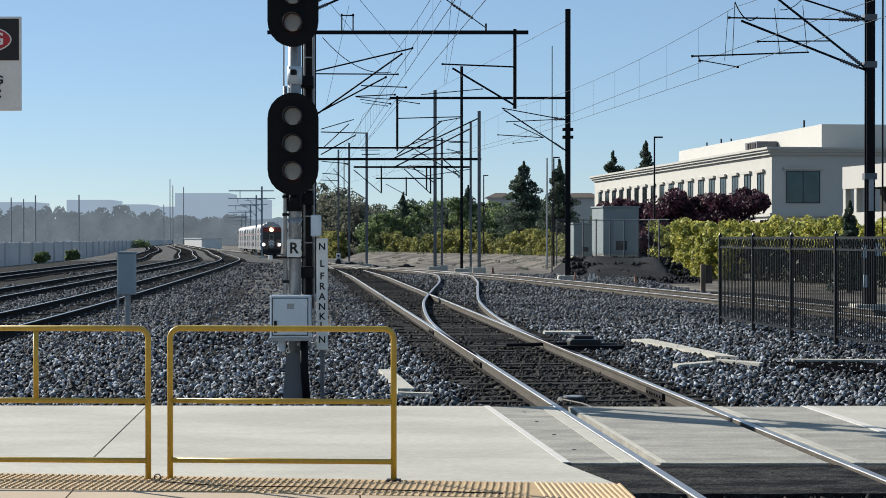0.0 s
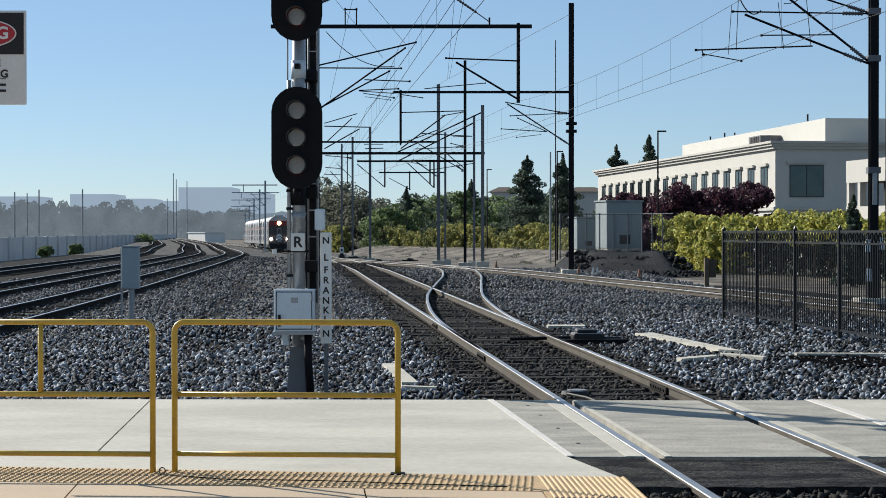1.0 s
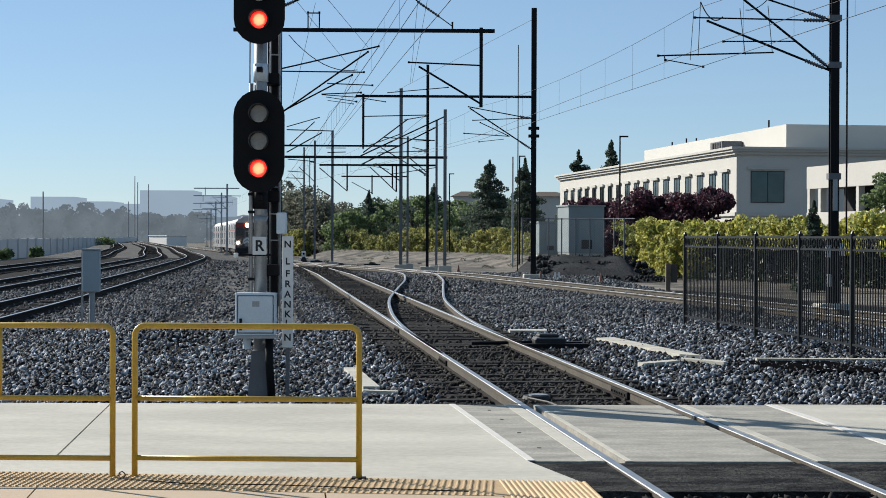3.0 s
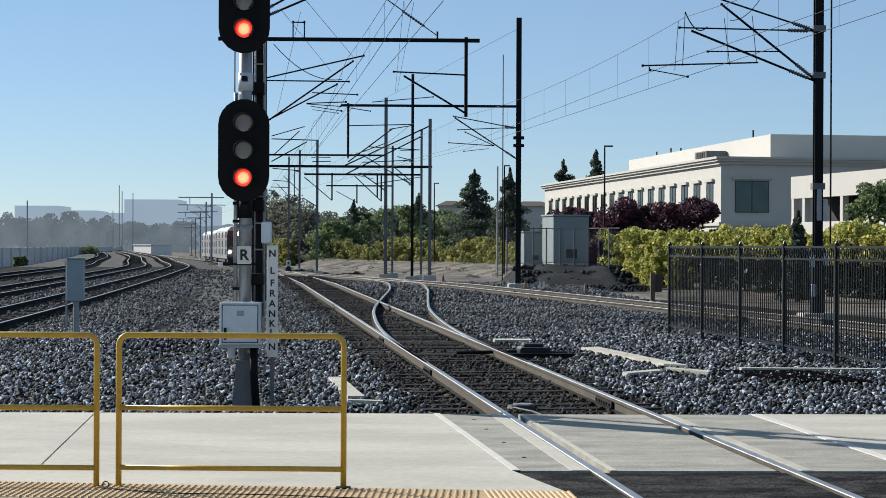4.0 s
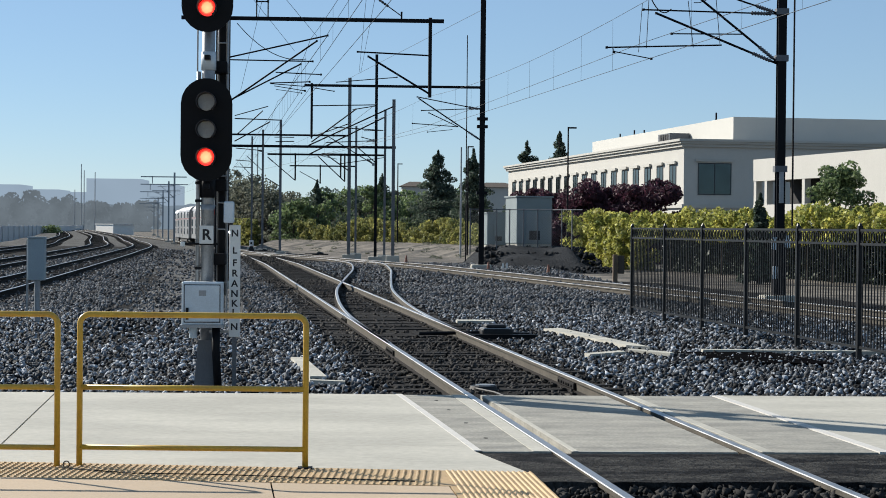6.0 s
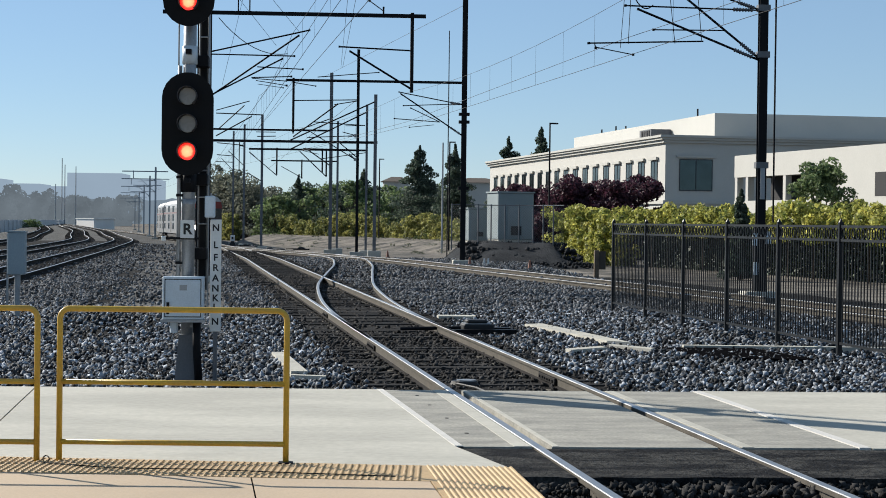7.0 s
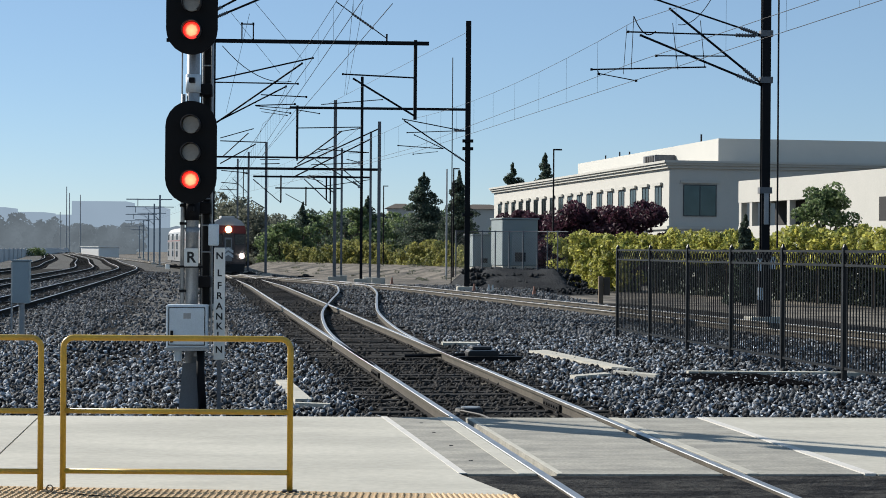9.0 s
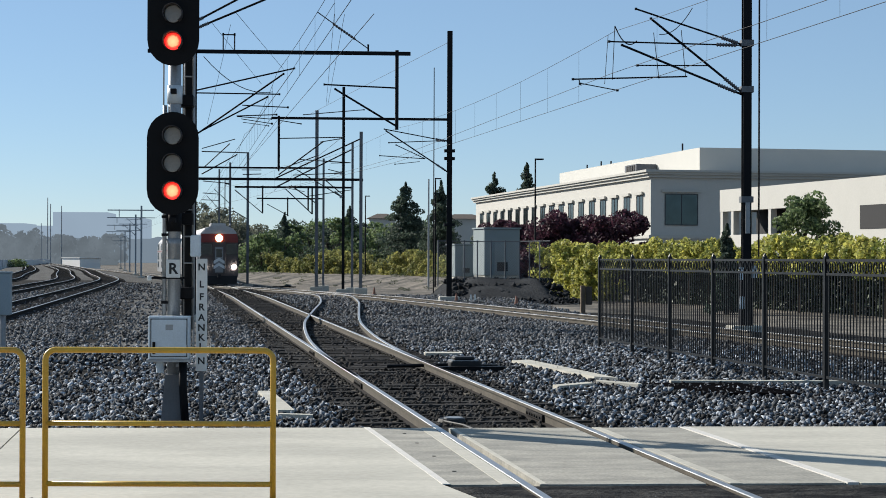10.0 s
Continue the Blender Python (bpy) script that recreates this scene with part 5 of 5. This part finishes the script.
# ---- equipment by the tracks ----
mound = B()
rows_m = []
for i in range(15):
    row = []
    for j in range(22):
        u, v = i / 14, j / 21
        x, y = 5.8 + 6.6 * v, 84 + 18 * u
        hgt = .95 * min(1, 3.0 * u) * min(1, 4 * min(v, 1 - v) + .05)
        row.append(mound.verts.new((x, y, -.5 + hgt * 1.25 + .2 * noise.noise((x * .9, y * .6, 3)) * min(1, 4 * u))))
    rows_m.append(row)
for a, b in zip(rows_m, rows_m[1:]):
    for j in range(21):
        mound.faces.new((a[j], a[j + 1], b[j + 1], b[j]))
tagged(mesh_ob("gravel_mound", mound, M["spoil"], True), "dark gravel mound under the equipment cabinets", "mound", kind="structure")


stones("mound_rubble", [(6.0, 12.4, 84.5, 87.5, 22, .09, -.24), (6.2, 12.2, 87, 89, 30, .11, .0), (6.4, 12.0, 88.5, 91, 30, .12, .34), (6.4, 11.9, 91, 95, 10, .11, .6)], 9, "dark broken rubble on the mound", "spoil", free=True)


def cabinet(x, y, w, d, z, h, label, material):
    c = thing("equipment_cabinet", label, "equipment cabinet", pose(x, y, z, 0, 0, 13), group="equipment cabinets")
    part("body", box(B(), -w / 2, w / 2, -d / 2, d / 2, .12, h, .03), material, c)
    part("roof", box(B(), -w / 2 - .06, w / 2 + .06, -d / 2 - .06, d / 2 + .06, h, h + .08), material, c)
    part("door", box(B(), -w * .22, w * .22, -d / 2 - .03, -d / 2 - .005, .3, h * .75, .01), material, c)
    part("louvre", box(B(), -w * .15, w * .15, -d / 2 - .045, -d / 2 - .032, .35, h * .32), M["darkinside"], c)
    part("plinth", box(B(), -w / 2 + .05, w / 2 - .05, -d / 2 + .05, d / 2 - .05, -.3, .12), M["concrete"], c)
    return c


cabinet(k(1092, 95), 96, 2.0, 2.0, .72, 2.62, "large pale grey equipment cabinet on a gravel mound", M["cabinet"])
cabinet(k(1030, 100), 101, 1.3, 1.6, .6, 1.9, "smaller pale grey equipment cabinet behind chain-link", M["cabinet"])

cl = thing("chain_link_fence", "grey chain-link fence round the cabinets", "fence")
clx = [(k(985, 92), 92), (k(1055, 93), 93), (k(1130, 92), 92), (k(1185, 90), 90)]
for (xa, ya), (xb, yb) in zip(clx, clx[1:]):
    for q in range(3):
        f = q / 3
        part("post", tube(B(), (xa + (xb - xa) * f, ya + (yb - ya) * f, .3), (xa + (xb - xa) * f, ya + (yb - ya) * f, 2.7), .035, 6), M["mastgrey"], cl)
    part("top_rail", tube(B(), (xa, ya, 2.65), (xb, yb, 2.65), .025, 6), M["mastgrey"], cl)
    mesh = B()
    a, b = Vector((xa, ya, .55)), Vector((xb, yb, .55))
    run, tall = (b - a).length, 2.05
    for q in range(int((run + tall) / .14)):
        u0, u1 = q * .14 - tall, q * .14
        f0, f1 = max(0, -u0 / tall), min(1, (run - u0) / tall)
        for flip in (0, 1):
            ends = [a.lerp(b, (u0 + tall * f) / run) + Vector((0, 0, tall * (1 - f if flip else f))) for f in (f0, f1)]
            tube(mesh, ends[0], ends[1], .0035, 3)
    tagged(part("wire_mesh", mesh, M["mastgrey"], cl), kind="stuff")


def pole(x, y, z1, r, label, name="pole", arm=0, z0=-.4):
    p = thing(name, label, "pole", pose(x, y, 0))
    part("shaft", tube(B(), (0, 0, z0 + grade(y)), (0, 0, z1), r, 8, r * .7), M["blacksteel"] if arm or r < .05 else M["galv"], p)
    if arm:
        part("lamp_arm", box(B(), 0, arm, -.08, .08, z1 - .1, z1), M["blacksteel"], p)
    return p


pole(k(1158, 118), 118, zz(242, 118), .07, "dark parking-lot lamp post", "street_lamp", .55)
pole(k(977, 100), 100, zz(82, 100), .035, "thin tall dark whip pole", "antenna_pole")
pole(k(968, 150), 150, zz(280, 150), .09, "slim grey pole by the shrubs")
pole(k(980, 152), 152, zz(278, 152), .08, "slim dark lamp post by the shrubs", "street_lamp", .5)
pole(k(856, 190), 190, zz(310, 190), .08, "slim dark lamp post by the trees", "street_lamp", .5)
for px, y, top in ((301, 560, 317), (306, 560, 328), (325, 560, 331), (290, 600, 362), (63, 330, 346), (140, 330, 345), (20, 350, 350), (42, 420, 352)):
    pole(k(px, y), y, zz(top, y), .18, "far grey utility pole beyond the yard", "utility_pole")

tb = thing("trackside_box", "blue-grey trackside instrument box on a post", "instrument box", pose(k(225, 33.4), 33.4, 0))
part("post", tube(B(), (0.01, 0, -.3), (0.01, 0, .66), .055, 12), M["galv"], tb)
part("case", box(B(), -.16, .155, -.12, .12, .64, 1.42, .012), M["bluegrey"], tb)
part("lid", box(B(), -.17, .165, -.13, .13, 1.42, 1.45), M["bluegrey"], tb)
part("side_rail", box(B(), -.185, -.16, -.05, .05, -.2, 1.40), M["galv"], tb)

bpst = thing("barrier_post", "two short dark timber posts beside the branch track", "post", pose(9.3, 63, 0))
part("post", box(B(), -.16, 0, -.1, .1, -.5, .78, .01), M["timber"], bpst)
part("plate", box(B(), .02, .25, -.03, .03, .1, .75), M["bark"], bpst)
sm = thing("switch_machine", "low black electric switch machine on ties", "switch machine", pose(2.35, 29.7, -.1, 0, 0, 4))
part("case", box(B(), -.26, .26, -.22, .22, 0, .11, .02), M["machine"], sm)
part("motor_cover", box(B(), -.2, .15, -.2, .15, .125, .18, .02), M["machine"], sm)
part("cover_plate", box(B(), -.23, .2, -.21, .18, .11, .125), M["galv"], sm, "worn bright cover rim")
part("base_plank", box(B(), -.6, .6, -.4, -.2, -.06, .03), M["black"], sm)
part("base_plank", box(B(), -.6, .6, .2, .4, -.06, .03), M["black"], sm)
part("throw_rod", tube(B(), (-1.3, 0, .02), (-.28, 0, .04), .03, 8), M["blacksteel"], sm)
for pts, zt, lb in (([(-.885, 24.4), (-.70, 24.4), (-.34, 21.3), (-.54, 21.3)], -.1, "pale concrete cable trough lid in the ballast"),
                    ([(3.36, 31.7), (3.70, 31.9), (4.5, 27.0), (4.18, 27.3)], -.1, "long pale concrete trough lid in the ballast"),
                    ([(1.95, 34.6), (2.7, 34.6), (2.66, 34.1), (1.95, 34.1)], -.1, "pale concrete pad in the ballast"),
                    ([(3.3, 25.5), (3.9, 26.1), (3.95, 25.85), (3.35, 25.25)], -.1, "short pale concrete lid in the ballast"),
                    ([(4.1, 26.6), (4.65, 25.8), (4.55, 25.55), (4.05, 26.3)], -.1, "short pale concrete lid in the ballast"),
                    ([(-.53, 21.0), (-.12, 20.85), (-.12, 20.72), (-.53, 20.87)], -.11, "thin pale concrete edging in the ballast"),
                    ([(5.2, 26.55), (9.5, 26.3), (9.5, 26.12), (5.2, 26.38)], -.1, "pale concrete kerb under the fence")):
    tagged(mesh_ob("trough_lid", slab(B(), pts, -.25, zt), M["concrete"]), lb, "concrete lid")
mh = thing("track_box", "low dark cable box between the rails", "track box", pose(1.46, 20.2, -.16))
part("case", tube(B(), (0, 0, 0), (0, 0, .055), .17, 20, .15), M["machine"], mh)
part("lid", tube(B(), (.02, 0, .055), (.02, 0, .068), .11, 20), M["galv"], mh, "pale worn lid")
part("hose", pipe(B(), [(-.1, -.1, .03), (.1, -.5, .02), (.16, -.9, .02), (.12, -1.6, 0)], .016, 6), M["machine"], mh)
for px, y, turn in ((622, 168, 8), (687, 125, 6), (720, 147, -12), (664, 139, 10)):
    copy_thing(sm, pose(k(px, y), y, grade(y) - .14, 0, 0, turn))
dw = thing("dwarf_signal", "small white dwarf signal on a dark stand", "railway signal", pose(k(599, 166), 166, grade(166) - .2))
part("stand", prism(B(), [(-.35, 0), (.35, 0), (.12, .5), (-.12, .5)], -.2, .2), M["machine"], dw)
part("case", box(B(), -.19, .19, -.18, .18, .5, 1.05, .03), M["white"], dw)
part("lens_hood", tube(B(), (0, -.3, .8), (0, -.18, .8), .09, 12), M["black"], dw)
blk = thing("footing_block", "grey concrete footing block with two pale insulators", "concrete block", pose(k(1047, 79.5), 79.5, -.42))
part("block", box(B(), -.42, .42, -.3, .3, 0, .3, .03), M["concrete"], blk)
for x in (-.08, .1):
    part("insulator", tube(B(), (x, 0, .3), (x, 0, .55), .05, 10, .035), M["white"], blk, "pale insulator stub")
for i, (px, y, h, w) in enumerate(((77, 172, .4, 1.6), (128, 190, .4, 1.9), (250, 360, .9, 4.5))):
    tree(k(px, y), y, h, w, M["leafgreen"], "low dusty shrub in the dry strip by the yard wall", 140 + i, name="shrub", trunk=.05, per=60, size=.12, z=-.6 - grade(y))
for px, y in ((1125, 74), (1018, 79), (872, 95)):
    cn = thing("traffic_cone", "small orange traffic cone on the dirt", "traffic cone", pose(k(px, y), y, -.42))
    part("cone_body", tube(B(), (0, 0, .02), (0, 0, .6), .13, 10, .03), M["cone"], cn)
    part("cone_foot", box(B(), -.18, .18, -.18, .18, 0, .03), M["black"], cn)

# added dark plate where only a shadow strip lies on the ballast
patch_ob = mesh_ob("rubber_mat", slab(B(), [(4.75, 26.2), (6.2, 26.25), (6.6, 24.0), (5.4, 24.2)], -.2, -.12), M["shadepatch"])
tagged(patch_ob, "black plate standing in for shade on the ballast by the fence", "rubber mat")

# ---- sign near the camera ----
ws = thing("warning_sign", "white warning sign with a red oval on black", "sign", pose(k(-32, 9), 9, 0))
part("post", box(B(), -.14, -.08, .01, .05, -.0, 2.9), M["galv"], ws)
part("board", box(B(), -.30, .203, -.004, .004, 2.345, 2.822, .003), M["white"], ws)
part("header", box(B(), -.285, .19, -.007, -.0045, 2.60, 2.81), M["ink"], ws)
ov = B()
vs = [ov.verts.new((-.03 + .185 * math.cos(a), -.010, 2.705 + .075 * math.sin(a))) for a in np.linspace(0, 2 * math.pi, 32, endpoint=False)]
ov.faces.new(vs)
part("oval_rim", ov, M["white"], ws)
ov = B()
vs = [ov.verts.new((-.03 + .178 * math.cos(a), -.012, 2.705 + .068 * math.sin(a))) for a in np.linspace(0, 2 * math.pi, 32, endpoint=False)]
ov.faces.new(vs)
part("oval", ov, M["red"], ws)
letters("G", .085, pose(.085, -.0135, 2.705, 90, 0, 0), ws, M["white"])
letters("E", .05, pose(.06, -.006, 2.555, 90, 0, 0), ws, M["ink"])
letters("NG", .055, pose(.07, -.006, 2.50, 90, 0, 0), ws, M["ink"])
for z in (2.475, 2.44, 2.41):
    part("text_bar", box(B(), -.25, .1, -.0065, -.0045, z, z + (.003 if z > 2.46 else .012)), M["ink"], ws)

# ---- left side and distance ----
wl = mesh_ob("barrier_wall", slab(B(), [(-36, 120), (-42, 169), (-88, 576), (-87.6, 576), (-41.6, 169), (-35.6, 120)], -1.8, 1.25), M["barrier"])
for i in range(26):
    y = 124 + 11 * i
    x = float(np.interp(y, (120, 169, 576), (-36, -42, -88)))
    part("pilaster", box(B(), x + .42, x + .62, y - .2, y + .2, -1.6, 1.36), M["barrier"], wl)
tagged(wl, "long low grey barrier wall along the yard", "wall", kind="structure")


# Backdrop surfaces glow by themselves, with the distance haze put into their colour.
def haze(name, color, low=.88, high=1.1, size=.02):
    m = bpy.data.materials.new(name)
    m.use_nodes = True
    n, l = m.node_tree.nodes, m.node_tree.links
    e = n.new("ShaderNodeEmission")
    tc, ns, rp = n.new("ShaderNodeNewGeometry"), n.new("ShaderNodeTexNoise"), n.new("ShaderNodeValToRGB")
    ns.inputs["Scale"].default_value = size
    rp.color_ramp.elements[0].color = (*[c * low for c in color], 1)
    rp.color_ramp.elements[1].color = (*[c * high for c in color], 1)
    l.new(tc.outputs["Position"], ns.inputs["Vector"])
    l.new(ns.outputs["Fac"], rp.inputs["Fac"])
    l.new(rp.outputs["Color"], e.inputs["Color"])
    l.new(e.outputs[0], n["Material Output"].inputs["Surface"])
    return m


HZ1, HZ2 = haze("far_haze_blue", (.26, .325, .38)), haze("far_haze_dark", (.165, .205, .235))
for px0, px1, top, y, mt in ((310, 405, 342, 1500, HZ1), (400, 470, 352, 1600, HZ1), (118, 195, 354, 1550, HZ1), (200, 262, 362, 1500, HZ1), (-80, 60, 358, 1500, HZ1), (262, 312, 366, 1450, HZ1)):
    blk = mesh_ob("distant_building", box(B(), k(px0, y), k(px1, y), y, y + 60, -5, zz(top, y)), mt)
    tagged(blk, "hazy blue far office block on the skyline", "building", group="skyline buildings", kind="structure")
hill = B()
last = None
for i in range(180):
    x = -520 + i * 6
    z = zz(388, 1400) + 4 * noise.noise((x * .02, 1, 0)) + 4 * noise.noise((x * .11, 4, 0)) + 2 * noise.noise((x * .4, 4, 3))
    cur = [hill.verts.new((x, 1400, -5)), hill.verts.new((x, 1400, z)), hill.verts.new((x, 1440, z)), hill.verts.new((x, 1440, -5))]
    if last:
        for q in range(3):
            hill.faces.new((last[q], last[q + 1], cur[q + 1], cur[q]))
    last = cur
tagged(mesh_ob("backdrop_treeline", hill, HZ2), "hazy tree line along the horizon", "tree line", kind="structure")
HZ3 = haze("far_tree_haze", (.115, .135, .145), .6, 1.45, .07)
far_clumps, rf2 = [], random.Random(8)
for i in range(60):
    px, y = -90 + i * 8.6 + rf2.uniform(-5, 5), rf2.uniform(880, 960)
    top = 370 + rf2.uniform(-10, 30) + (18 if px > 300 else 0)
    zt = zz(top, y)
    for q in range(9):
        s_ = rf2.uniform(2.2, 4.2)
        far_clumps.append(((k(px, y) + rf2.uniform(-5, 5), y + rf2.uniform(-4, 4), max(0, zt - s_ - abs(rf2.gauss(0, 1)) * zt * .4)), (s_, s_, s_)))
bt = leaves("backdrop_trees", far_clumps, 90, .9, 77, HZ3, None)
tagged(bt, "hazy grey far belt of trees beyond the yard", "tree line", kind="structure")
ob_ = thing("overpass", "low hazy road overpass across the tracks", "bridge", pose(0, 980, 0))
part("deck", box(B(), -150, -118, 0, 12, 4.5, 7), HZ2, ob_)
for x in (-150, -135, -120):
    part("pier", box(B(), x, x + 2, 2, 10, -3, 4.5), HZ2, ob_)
M["shedwhite"] = mat("white_shed_siding", (0.82, 0.80, 0.76), 0.7, vary=0.1)
sh = thing("yard_shed", "pale low shed by the far tracks", "shed", pose(k(375, 520), 520, -1.3, 0, 0, 38))
part("wall", box(B(), -3.4, 3.4, 0, 10, -.3, 2.9), M["shedwhite"], sh)
part("roof", box(B(), -3.6, 3.6, -.3, 10.3, 2.9, 3.1), M["shedwhite"], sh)


# ---- what moves ----
def on_track(y_front, back):
    """Pose of a car whose centre is `back` metres behind the front's place on the line."""
    i0 = path_point(y_front)
    c = min(len(FINE) - 1, i0 + int(back / .25))
    a, b = FINE[max(0, c - 34)], FINE[min(len(FINE) - 1, c + 34)]
    h = math.degrees(math.atan2(b[0] - a[0], a[1] - b[1]))
    x, y, _ = FINE[c]
    return pose(x, y, grade(y), 0, 0, h)


def motions():
    for car, back in ((cab_car, 13.0), (coach, 39.3), (coach_b, 65.6)):
        walk(car, [(t, on_track(y, back)) for t, y in TRAIN])
    for lo, dz in lamps:
        at = [lo.location.y, lo.location.z]
        walk(lo, [(t, pose(0, at[0], at[1], a, 0, 0)) for t, a in ((0, 0), (1.0, 0), (1.0333, 60), (1.0667, 120), (1.1, 180), (10, 180))])


motions()
